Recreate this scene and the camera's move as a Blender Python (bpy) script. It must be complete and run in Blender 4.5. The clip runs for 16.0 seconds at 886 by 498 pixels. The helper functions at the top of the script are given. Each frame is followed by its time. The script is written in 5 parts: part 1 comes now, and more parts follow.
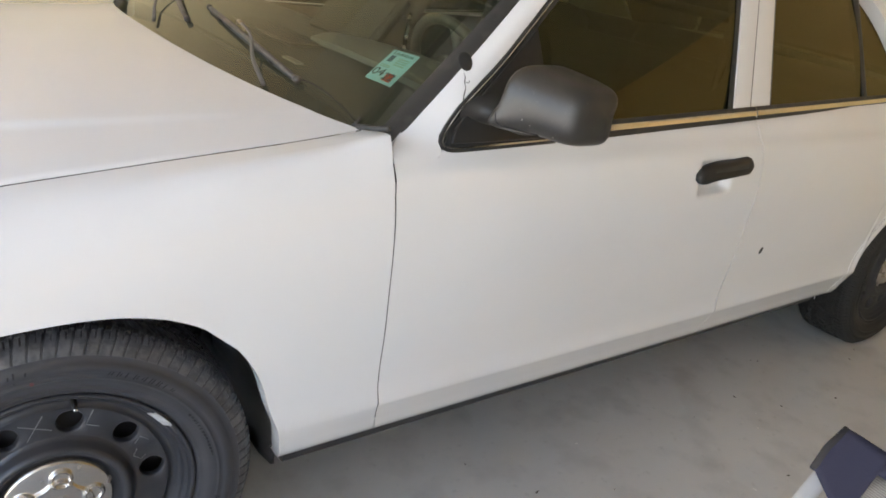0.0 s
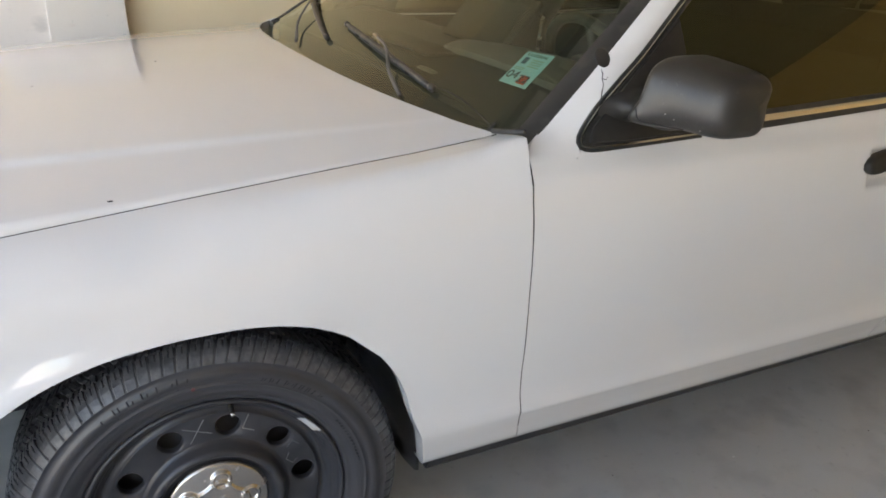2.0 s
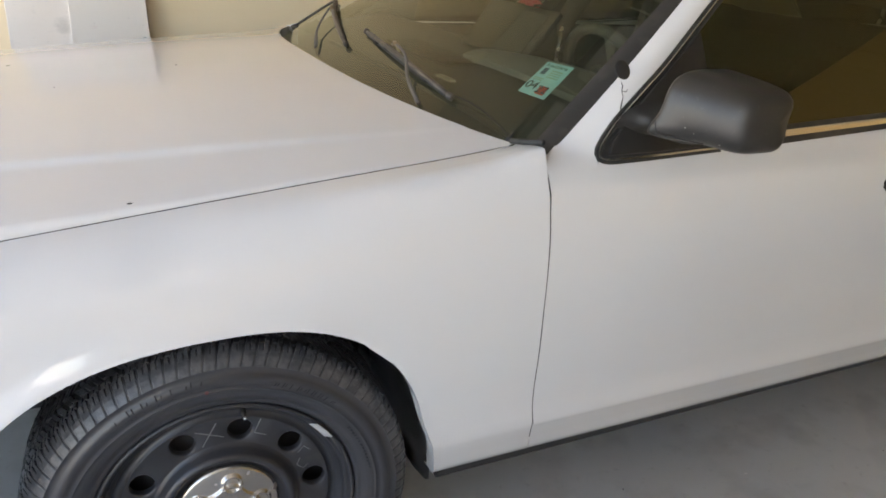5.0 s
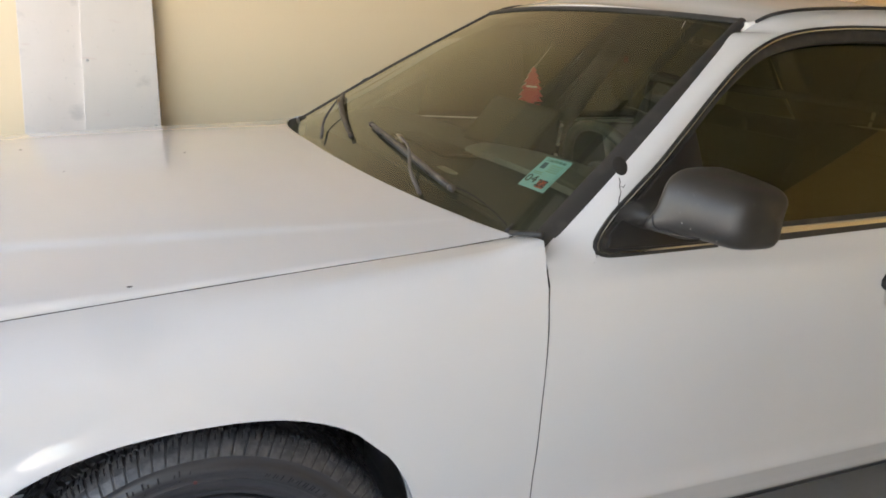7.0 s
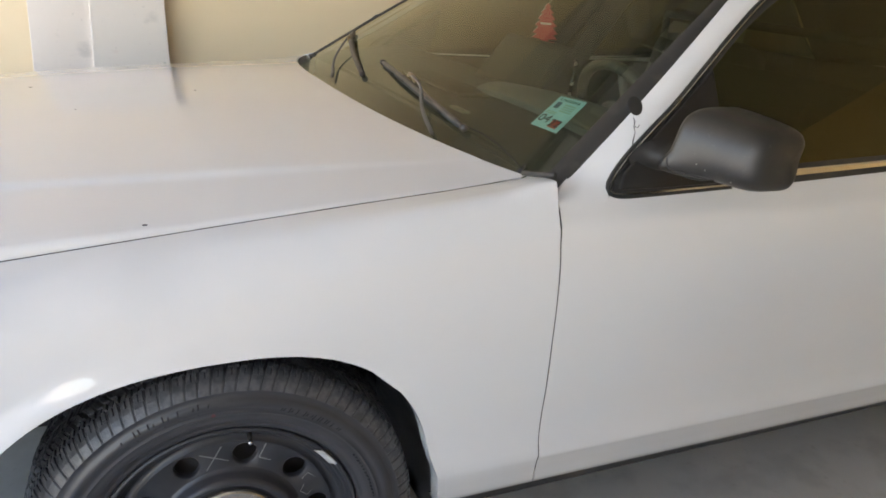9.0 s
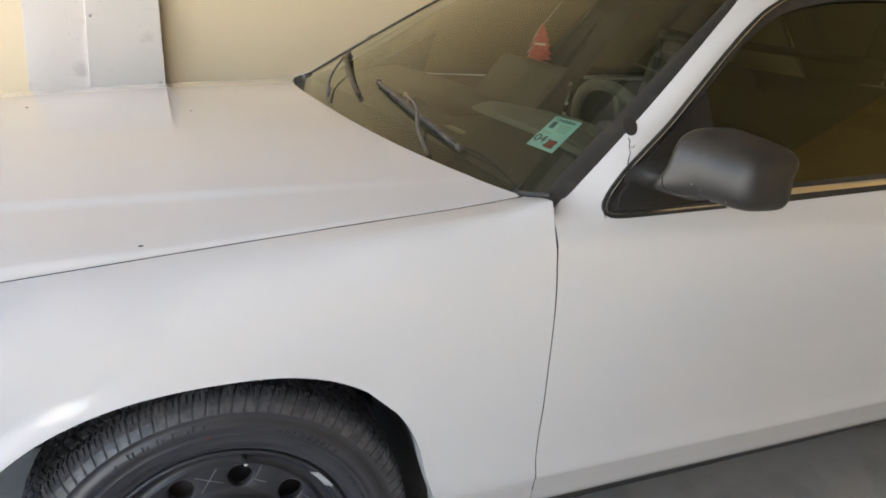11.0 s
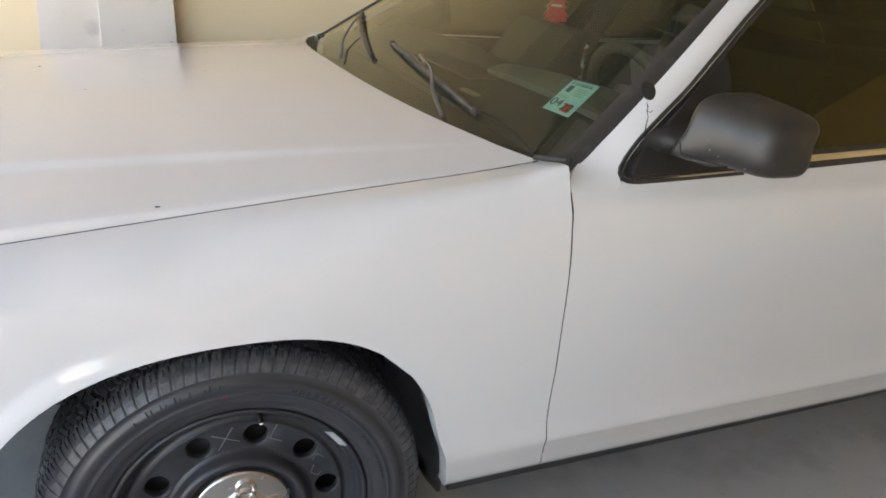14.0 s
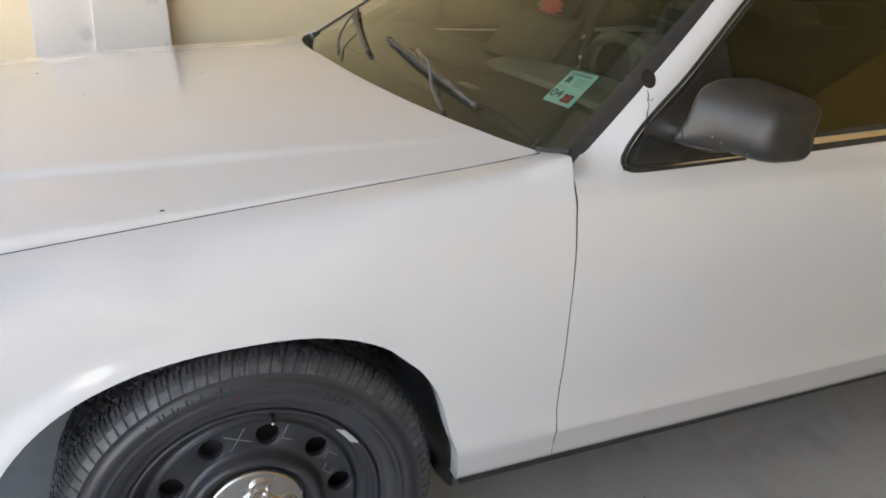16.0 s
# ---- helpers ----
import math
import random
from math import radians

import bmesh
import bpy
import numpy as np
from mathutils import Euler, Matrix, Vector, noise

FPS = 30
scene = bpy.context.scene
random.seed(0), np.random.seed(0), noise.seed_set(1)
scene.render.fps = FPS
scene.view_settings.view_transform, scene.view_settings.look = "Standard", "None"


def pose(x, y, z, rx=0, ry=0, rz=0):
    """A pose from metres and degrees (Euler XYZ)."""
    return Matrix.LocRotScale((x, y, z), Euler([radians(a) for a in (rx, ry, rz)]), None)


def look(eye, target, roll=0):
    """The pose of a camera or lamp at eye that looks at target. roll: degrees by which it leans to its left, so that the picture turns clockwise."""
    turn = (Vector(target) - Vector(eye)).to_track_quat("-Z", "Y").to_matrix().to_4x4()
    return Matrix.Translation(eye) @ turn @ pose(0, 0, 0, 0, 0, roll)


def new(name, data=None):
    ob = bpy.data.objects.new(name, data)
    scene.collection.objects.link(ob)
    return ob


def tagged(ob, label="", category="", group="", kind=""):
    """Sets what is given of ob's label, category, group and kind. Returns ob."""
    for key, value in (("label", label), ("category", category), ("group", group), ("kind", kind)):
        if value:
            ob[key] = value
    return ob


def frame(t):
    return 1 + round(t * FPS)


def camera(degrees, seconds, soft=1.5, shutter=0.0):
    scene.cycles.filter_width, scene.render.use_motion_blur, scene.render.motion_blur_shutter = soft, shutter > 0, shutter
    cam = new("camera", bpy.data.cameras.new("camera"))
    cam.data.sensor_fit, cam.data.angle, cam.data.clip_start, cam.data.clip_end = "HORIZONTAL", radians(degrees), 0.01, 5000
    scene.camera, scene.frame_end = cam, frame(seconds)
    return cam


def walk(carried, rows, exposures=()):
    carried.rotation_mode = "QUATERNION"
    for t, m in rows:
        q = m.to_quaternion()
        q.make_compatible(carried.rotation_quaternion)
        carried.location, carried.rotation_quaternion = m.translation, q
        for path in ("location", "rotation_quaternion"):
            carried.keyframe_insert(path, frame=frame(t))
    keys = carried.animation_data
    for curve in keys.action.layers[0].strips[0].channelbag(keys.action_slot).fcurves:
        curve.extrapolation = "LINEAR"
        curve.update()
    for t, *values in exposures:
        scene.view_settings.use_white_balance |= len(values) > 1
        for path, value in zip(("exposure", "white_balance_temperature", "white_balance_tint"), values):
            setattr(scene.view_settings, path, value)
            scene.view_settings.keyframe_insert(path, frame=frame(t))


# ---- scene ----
cam = camera(60.9, 16.0, soft=1.75)
PATH = [
    (0.0, -0.1538, -0.9987, 1.2879, -35.373, -23.1006, -8.031), (0.2, -0.1558, -0.995, 1.2813, -34.4211, -23.7248, -6.1032),
    (0.5, -0.1459, -0.9929, 1.283, -32.8136, -24.59, -4.5501), (0.8, -0.1583, -0.9939, 1.2796, -32.7102, -24.4439, -4.2923),
    (1.0, -0.1524, -0.9916, 1.2787, -31.6833, -24.7565, -3.5589), (1.3, -0.1491, -0.9781, 1.268, -28.1577, -24.5289, -1.4765),
    (1.5, -0.1429, -0.9789, 1.272, -26.3875, -24.0587, -1.2838), (2.0, -0.1437, -0.9816, 1.2769, -26.2999, -23.4565, -2.5585),
    (2.5, -0.145, -0.9843, 1.2761, -26.4723, -23.2563, -3.0342), (3.0, -0.1509, -0.9767, 1.2799, -25.6125, -23.3158, -3.2771),
    (3.5, -0.1542, -0.977, 1.2809, -25.1248, -23.3109, -3.5127), (6.0, -0.1477, -0.9759, 1.2716, -24.9314, -21.7859, -3.1388),
    (6.2, -0.1528, -0.9794, 1.2695, -25.1138, -20.9255, -3.3174), (6.5, -0.1501, -0.9904, 1.2826, -25.8171, -18.7911, -4.3017),
    (6.8, -0.1559, -0.9868, 1.2804, -25.9924, -16.596, -4.9827), (7.0, -0.149, -0.98, 1.281, -24.5857, -16.252, -4.4741),
    (7.3, -0.1531, -0.9845, 1.2821, -23.1464, -16.6756, -4.0715), (7.5, -0.1531, -0.9841, 1.2851, -23.5062, -18.6199, -5.4773),
    (8.0, -0.1515, -0.9786, 1.2831, -23.7661, -20.9978, -5.5841), (8.5, -0.1553, -0.9773, 1.2805, -23.4159, -21.1053, -4.7847),
    (9.0, -0.1545, -0.9818, 1.2804, -23.7812, -20.7974, -4.5398), (11.5, -0.1596, -0.9785, 1.2859, -24.2275, -19.2569, -4.5597),
    (12.0, -0.1627, -0.9795, 1.2868, -23.639, -19.0978, -4.7681), (12.5, -0.1657, -0.9757, 1.2879, -23.1274, -19.0899, -4.8167),
    (13.0, -0.1601, -0.9767, 1.2851, -22.9764, -19.6049, -4.8203), (13.5, -0.1588, -0.9757, 1.281, -22.9238, -19.9988, -4.6162),
    (13.8, -0.1599, -0.975, 1.2821, -22.909, -20.3575, -4.4404), (14.0, -0.1661, -0.9745, 1.2834, -23.3437, -22.2518, -4.9162),
    (14.1, -0.1766, -0.9733, 1.286, -24.5318, -24.7055, -5.6507), (14.2, -0.1802, -0.9747, 1.2915, -25.03, -26.0897, -6.0889),
    (14.3, -0.1825, -0.9742, 1.2898, -25.1616, -26.1594, -6.2059), (14.5, -0.1755, -0.9761, 1.2888, -25.0296, -25.5563, -5.9343),
    (14.7, -0.1771, -0.9698, 1.2855, -25.2401, -25.0755, -5.5248), (15.0, -0.1743, -0.9708, 1.2907, -24.3445, -24.1918, -4.8138),
    (15.5, -0.1737, -0.9779, 1.2906, -24.3103, -23.1212, -4.0551), (16.0, -0.1757, -0.9711, 1.2839, -24.061, -22.6328, -3.254),
]
walk(cam, [(t, pose(x, y, z, 90 + pitch, roll, yaw)) for t, x, y, z, yaw, pitch, roll in PATH], [(0.0, 3.28, 7430, 15), (1.1, 3.25, 7430, 15), (1.5, 3.02, 7430, 15), (16.0, 3.02, 7430, 15)])

# ---- light: daylight through the open garage door ahead of the car ----
world = bpy.data.worlds.new("sky")
scene.world = world
world.use_nodes = True
wn = world.node_tree
sky = wn.nodes.new("ShaderNodeTexSky")
sky.sky_type, sky.sun_disc = "NISHITA", False
sky.sun_elevation, sky.sun_rotation = radians(61), radians(42)
wn.links.new(sky.outputs["Color"], wn.nodes["Background"].inputs["Color"])
wn.nodes["Background"].inputs["Strength"].default_value = 0.131
sun = new("sun", bpy.data.lights.new("sun", "SUN"))
sun.data.energy, sun.data.angle, sun.data.color = 5.0, radians(0.5), (1.0, 0.95, 0.88)
sun.matrix_world = look((0, 0, 8), (0 - 0.30, 0 - 0.33, 8 - 0.80))
GX = -1.75          # plane of the garage door opening
OPEN_Y0, OPEN_Y1, OPEN_Z = -7.0, 2.5, 2.3
daylight = new("daylight", bpy.data.lights.new("daylight", "AREA"))
daylight.data.shape, daylight.data.size, daylight.data.size_y = "RECTANGLE", OPEN_Z - 0.06, OPEN_Y1 - OPEN_Y0 - 0.1
daylight.data.energy, daylight.data.color = 5.0, (0.93, 0.96, 1.0)
daylight.matrix_world = look((GX + 0.05, (OPEN_Y0 + OPEN_Y1) / 2, OPEN_Z / 2), (GX + 2, (OPEN_Y0 + OPEN_Y1) / 2, OPEN_Z / 2))


# ---- materials ----
class Mat:
    """A node material with a principled surface, and short ways to add texture to it."""

    def __init__(self, name, color=(0.8, 0.8, 0.8), rough=0.5, metal=0.0, coat=0.0):
        self.m = bpy.data.materials.new(name)
        self.m.use_nodes = True
        self.t = self.m.node_tree
        self.b = self.t.nodes["Principled BSDF"]
        self.b.inputs["Base Color"].default_value = (*color, 1)
        self.b.inputs["Roughness"].default_value = rough
        self.b.inputs["Metallic"].default_value = metal
        self.b.inputs["Coat Weight"].default_value = coat
        self.color = color
        self.coord = self.t.nodes.new("ShaderNodeTexCoord").outputs["Object"]

    def noise(self, scale, detail=4.0, stretch=(1, 1, 1)):
        mp = self.t.nodes.new("ShaderNodeMapping")
        mp.inputs["Scale"].default_value = stretch
        n = self.t.nodes.new("ShaderNodeTexNoise")
        n.inputs["Scale"].default_value, n.inputs["Detail"].default_value = scale, detail
        self.t.links.new(self.coord, mp.inputs["Vector"])
        self.t.links.new(mp.outputs["Vector"], n.inputs["Vector"])
        return n.outputs["Fac"]

    def ramp(self, fac, lo, hi, a=0.0, b=1.0):
        r = self.t.nodes.new("ShaderNodeMapRange")
        r.inputs["From Min"].default_value, r.inputs["From Max"].default_value = lo, hi
        r.inputs["To Min"].default_value, r.inputs["To Max"].default_value = a, b
        self.t.links.new(fac, r.inputs["Value"])
        return r.outputs["Result"]

    def tint(self, fac, other):
        """Blend the base colour so far towards another one by fac."""
        mix = self.t.nodes.new("ShaderNodeMix")
        mix.data_type = "RGBA"
        old = self.b.inputs["Base Color"]
        if old.is_linked:
            self.t.links.new(old.links[0].from_socket, mix.inputs["A"])
        else:
            mix.inputs["A"].default_value = old.default_value
        mix.inputs["B"].default_value = (*other, 1)
        self.t.links.new(fac, mix.inputs["Factor"])
        self.t.links.new(mix.outputs["Result"], old)
        return self

    def bump(self, fac, depth, strength=1.0):
        n = self.t.nodes.new("ShaderNodeBump")
        n.inputs["Distance"].default_value, n.inputs["Strength"].default_value = depth, strength
        self.t.links.new(fac, n.inputs["Height"])
        if self.b.inputs["Normal"].is_linked:
            self.t.links.new(self.b.inputs["Normal"].links[0].from_socket, n.inputs["Normal"])
        self.t.links.new(n.outputs["Normal"], self.b.inputs["Normal"])
        return self

    def gloss(self, fac):
        self.t.links.new(fac, self.b.inputs["Roughness"])
        return self


def glass(name, tint, ior=1.5, haze=0.0, sheen=(1, 1, 1), film=1.8):
    """Thin sheet glass: tinted see-through with a sharp surface reflection."""
    m = bpy.data.materials.new(name)
    m.use_nodes = True
    t = m.node_tree
    t.nodes.remove(t.nodes["Principled BSDF"])
    clear, shine, mix, fres = (t.nodes.new("ShaderNode" + k) for k in ("BsdfTransparent", "BsdfGlossy", "MixShader", "LayerWeight"))
    clear.inputs["Color"].default_value = (*tint, 1)
    shine.inputs["Roughness"].default_value = 0.02
    shine.inputs["Color"].default_value = (*sheen, 1)
    fres.inputs["Blend"].default_value = 0.5
    power, scale = t.nodes.new("ShaderNodeMath"), t.nodes.new("ShaderNodeMath")
    power.operation, scale.operation = "POWER", "MULTIPLY_ADD"
    power.inputs[1].default_value = 5.0
    f0 = ((ior - 1) / (ior + 1)) ** 2 * film       # both faces of the sheet, and any film on it
    scale.inputs[1].default_value, scale.inputs[2].default_value = 1 - f0, f0
    t.links.new(fres.outputs["Facing"], power.inputs[0])
    t.links.new(power.outputs[0], scale.inputs[0])
    t.links.new(scale.outputs[0], mix.inputs["Fac"])
    t.links.new(clear.outputs["BSDF"], mix.inputs[1])
    t.links.new(shine.outputs["BSDF"], mix.inputs[2])
    out = mix
    if haze:
        # olive dust, made stronger to stand in for the reflected wall's pale veil
        dust, mix2, n = (t.nodes.new("ShaderNode" + k) for k in ("BsdfDiffuse", "MixShader", "TexNoise"))
        dust.inputs["Color"].default_value = (0.48, 0.46, 0.30, 1)
        n.inputs["Scale"].default_value = 6
        mr = t.nodes.new("ShaderNodeMapRange")
        mr.inputs["To Min"].default_value, mr.inputs["To Max"].default_value = haze * 0.5, haze * 1.5
        t.links.new(n.outputs["Fac"], mr.inputs["Value"])
        t.links.new(mr.outputs["Result"], mix2.inputs["Fac"])
        t.links.new(mix.outputs["Shader"], mix2.inputs[1])
        t.links.new(dust.outputs["BSDF"], mix2.inputs[2])
        out = mix2
    t.links.new(out.outputs["Shader"], t.nodes["Material Output"].inputs["Surface"])
    return m


paint = Mat("white_paint", (0.60, 0.60, 0.60), 0.60, coat=1.0)
paint.b.inputs["Specular IOR Level"].default_value = 0.15
paint.b.inputs["Coat Roughness"].default_value = 0.025
paint.b.inputs["Coat IOR"].default_value = 1.6
paint.tint(paint.ramp(paint.noise(3.0, 6), 0.45, 0.8, 0.0, 0.22), (0.55, 0.545, 0.53))
paint.tint(paint.ramp(paint.noise(240.0, 2), 0.72, 0.80, 0.0, 0.25), (0.55, 0.53, 0.48))
paint.bump(paint.noise(2.2, 2), 0.003, 0.12)
paint.bump(paint.noise(420.0, 2), 0.0002, 0.12)
PAINT = paint.m
wth = Mat("weathered_black_plastic", (0.014, 0.0132, 0.0125), 0.42)
wth.tint(wth.ramp(wth.noise(11.0, 5), 0.40, 0.66, 0, 0.75), (0.031, 0.027, 0.021))
wth.tint(wth.ramp(wth.noise(150.0, 3), 0.64, 0.74, 0, 0.4), (0.06, 0.056, 0.05))
wth.bump(wth.noise(900.0, 2), 0.0003, 0.35)
wth.gloss(wth.ramp(wth.noise(9.0, 4), 0.3, 0.7, 0.32, 0.48))
WEATHERED = wth.m
blackp = Mat("black_plastic", (0.012, 0.011, 0.010), 0.42)
blackp.tint(blackp.ramp(blackp.noise(14.0, 5), 0.38, 0.68, 0, 0.6), (0.024, 0.021, 0.017))
blackp.b.inputs["Specular IOR Level"].default_value = 0.38
blackp.bump(blackp.noise(900.0, 2), 0.0003, 0.35)
blackp.gloss(blackp.ramp(blackp.noise(9.0, 4), 0.3, 0.7, 0.50, 0.66))
BLACK = blackp.m
rub = Mat("weather_rubber", (0.018, 0.018, 0.018), 0.55)
rub.tint(rub.ramp(rub.noise(30.0, 4), 0.5, 0.75, 0, 0.6), (0.05, 0.047, 0.04))
RUBBER = rub.m
tyr = Mat("tyre_rubber", (0.028, 0.028, 0.032), 0.36)
tyr.tint(tyr.ramp(tyr.noise(14.0, 6), 0.45, 0.75, 0, 0.6), (0.042, 0.041, 0.043))
tyr.bump(tyr.noise(500.0, 3), 0.0004, 0.3)
TYRE = tyr.m
stl = Mat("black_steel", (0.026, 0.026, 0.030), 0.33)
stl.tint(stl.ramp(stl.noise(22.0, 6), 0.5, 0.8, 0, 0.6), (0.035, 0.034, 0.033))
stl.b.inputs["Specular IOR Level"].default_value = 0.38
stl.bump(stl.noise(160.0, 3), 0.0003, 0.25)
STEEL = stl.m
chr_ = Mat("chrome", (0.50, 0.49, 0.48), 0.2, metal=1.0)
chr_.gloss(chr_.ramp(chr_.noise(40.0, 5), 0.35, 0.75, 0.20, 0.36))
CHROME = chr_.m
capm = Mat("satin_cap_steel", (0.43, 0.40, 0.365), 0.25, metal=1.0)
capm.gloss(capm.ramp(capm.noise(14.0, 3), 0.3, 0.7, 0.22, 0.30))
capm.bump(capm.noise(300.0, 2), 0.0001, 0.2)
CAP = capm.m
trimm = Mat("bright_trim", (0.62, 0.63, 0.60), 0.22, metal=1.0)
trimm.gloss(trimm.ramp(trimm.noise(6.0, 3), 0.3, 0.7, 0.20, 0.27))
TRIM = trimm.m
dark = Mat("underbody_black", (0.017, 0.017, 0.018), 0.8)
dark.tint(dark.ramp(dark.noise(9.0, 5), 0.5, 0.75, 0, 0.7), (0.035, 0.031, 0.027))
DARK = dark.m
conc = Mat("concrete", (0.57, 0.559, 0.537), 0.5)
conc.tint(conc.ramp(conc.noise(1.3, 8), 0.42, 0.72, 0, 0.55), (0.45, 0.440, 0.421))
conc.tint(conc.ramp(conc.noise(6.5, 7), 0.50, 0.70, 0, 0.5), (0.35, 0.343, 0.33))
conc.tint(conc.ramp(conc.noise(5.0, 8), 0.55, 0.75, 0, 0.6), (0.53, 0.52, 0.50))
conc.tint(conc.ramp(conc.noise(34.0, 5), 0.62, 0.78, 0, 0.5), (0.34, 0.328, 0.31))
conc.bump(conc.noise(60.0, 6), 0.0012, 0.35)
conc.gloss(conc.ramp(conc.noise(2.5, 6), 0.3, 0.7, 0.42, 0.65))
CONCRETE = conc.m
wallm = Mat("beige_wall_paint", (0.82, 0.68, 0.47), 0.7)
wallm.tint(wallm.ramp(wallm.noise(0.8, 5), 0.4, 0.75, 0, 0.35), (0.77, 0.63, 0.43))
wallm.bump(wallm.noise(110.0, 3), 0.0012, 0.35)
WALL = wallm.m
# tan picked for an unseen wall, so its bounce warms the car's rear
tan = Mat("tan_bounce_paint", (0.66, 0.47, 0.23), 0.7)
tan.tint(tan.ramp(tan.noise(0.9, 5), 0.4, 0.75, 0, 0.4), (0.60, 0.42, 0.20))
tan.bump(tan.noise(110.0, 3), 0.0012, 0.35)
TAN = tan.m
ceilm = Mat("ceiling_board", (0.64, 0.58, 0.46), 0.9)
ceilm.bump(ceilm.noise(70.0, 4), 0.002, 0.4)
CEIL = ceilm.m
def board_paint(name, color, stain, soil):
    """Old white paint: broad greying, and smudges of dirt with a shape of their own."""
    m = Mat(name, color, 0.5)
    m.tint(m.ramp(m.noise(3.4, 6, (1, 1, 0.5)), 0.46, 0.78, 0, 0.7), (color[0] * 0.88, color[1] * 0.87, color[2] * 0.86))
    m.tint(m.ramp(m.noise(7.5, 7, (0.8, 1, 1.2)), 0.60 - soil, 0.74 - soil, 0, 0.8), stain)
    m.tint(m.ramp(m.noise(46.0, 4), 0.66, 0.76, 0, 0.5), stain)
    m.tint(m.ramp(m.noise(11.0, 5, (0.4, 1, 2.0)), 0.68, 0.76, 0, 0.5), (0.56, 0.40, 0.37))
    m.bump(m.noise(90.0, 3), 0.0006, 0.3)
    return m.m


BOARD = board_paint("white_board", (0.71, 0.665, 0.615), (0.50, 0.47, 0.44), -0.06)
BOARD_SCUFFED = board_paint("scuffed_white_board", (0.74, 0.685, 0.635), (0.46, 0.43, 0.40), 0.02)
drive = Mat("driveway_concrete", (0.47, 0.457, 0.437), 0.8)
drive.tint(drive.ramp(drive.noise(0.6, 7), 0.4, 0.7, 0, 0.5), (0.42, 0.407, 0.385))
DRIVE = drive.m
WINDSCREEN = glass("windscreen_glass", (0.60, 0.64, 0.52), 1.5, 0.022, sheen=(0.97, 1.0, 0.90), film=1.25)
shade = bpy.data.materials.new("shade_band_tint")
shade.use_nodes = True
tint = shade.node_tree.nodes.new("ShaderNodeBsdfTransparent")
tint.inputs["Color"].default_value = (0.80, 0.775, 0.745, 1)
shade.node_tree.links.new(tint.outputs["BSDF"], shade.node_tree.nodes["Material Output"].inputs["Surface"])
shade.node_tree.nodes.remove(shade.node_tree.nodes["Principled BSDF"])
SHADE = shade
SIDEGLASS = glass("tinted_side_glass", (0.108, 0.104, 0.036), 1.5, sheen=(0.86, 0.90, 0.66), film=1.6)


# ---- mesh helpers ----
WIDTH = 1.987      # the car's body width; y = 0 is its left flank, x = 0 its front axle


def flip(v):
    return Vector((v[0], WIDTH - v[1], v[2]))


def finish(bm, name, mats, parent=None, smooth=True):
    for f in bm.faces:
        f.smooth = smooth
    me = bpy.data.meshes.new(name)
    bm.to_mesh(me)
    bm.free()
    for m in mats if isinstance(mats, (list, tuple)) else [mats]:
        me.materials.append(m)
    ob = new(name, me)
    if parent:
        ob.parent = parent
    return ob


def part(name, bm, material, parent, label="", smooth=True):
    ob = finish(bm, name, material, parent, smooth)
    return tagged(ob, label) if label else ob


def curve_through(knots, n):
    """n points along a smooth curve through the knots (tuples of any length)."""
    k = np.array(knots, float)
    d = np.concatenate([[0], np.cumsum(np.linalg.norm(np.diff(k, axis=0), axis=1))])
    m = np.gradient(k, d, axis=0)
    out = []
    for s in np.linspace(0, d[-1], n):
        i = min(np.searchsorted(d, s, side="right") - 1, len(d) - 2)
        h = d[i + 1] - d[i]
        u = (s - d[i]) / h
        out.append((2 * u**3 - 3 * u**2 + 1) * k[i] + (u**3 - 2 * u**2 + u) * h * m[i] + (3 * u**2 - 2 * u**3) * k[i + 1] + (u**3 - u**2) * h * m[i + 1])
    return np.array(out)


def sheet(bm, rows, fold=None, depth=0.015, mirror=False, closed=False):
    """A smooth skin through rows of points; its rim folds by depth along fold, so that it has an edge."""
    if mirror:
        rows = [[flip(p) for p in r] for r in rows]
    vs = [[bm.verts.new(Vector(p)) for p in r] for r in rows]
    faces = []
    for i in range(len(vs) - 1):
        for j in range(len(vs[0]) - 1 + (1 if closed else 0)):
            k = (j + 1) % len(vs[0])
            q = [vs[i][j], vs[i + 1][j], vs[i + 1][k], vs[i][k]]
            if mirror:
                q.reverse()
            try:
                faces.append(bm.faces.new(q))
            except ValueError:
                pass
    if fold is not None:
        rim = [e for f in faces for e in f.edges if len(e.link_faces) == 1]
        made = {}
        for e in rim:
            for v in e.verts:
                if v not in made:
                    d = Vector(fold(flip(v.co) if mirror else v.co) if callable(fold) else fold)
                    made[v] = bm.verts.new(v.co + Vector((d.x, -d.y if mirror else d.y, d.z)) * depth)
        for e in set(rim):
            f = e.link_faces[0]
            a, b = e.verts
            l = next(l for l in f.loops if l.edge == e)
            a, b = (l.vert, l.link_loop_next.vert)
            e.smooth = False
            bm.faces.new([b, a, made[a], made[b]])
    return vs


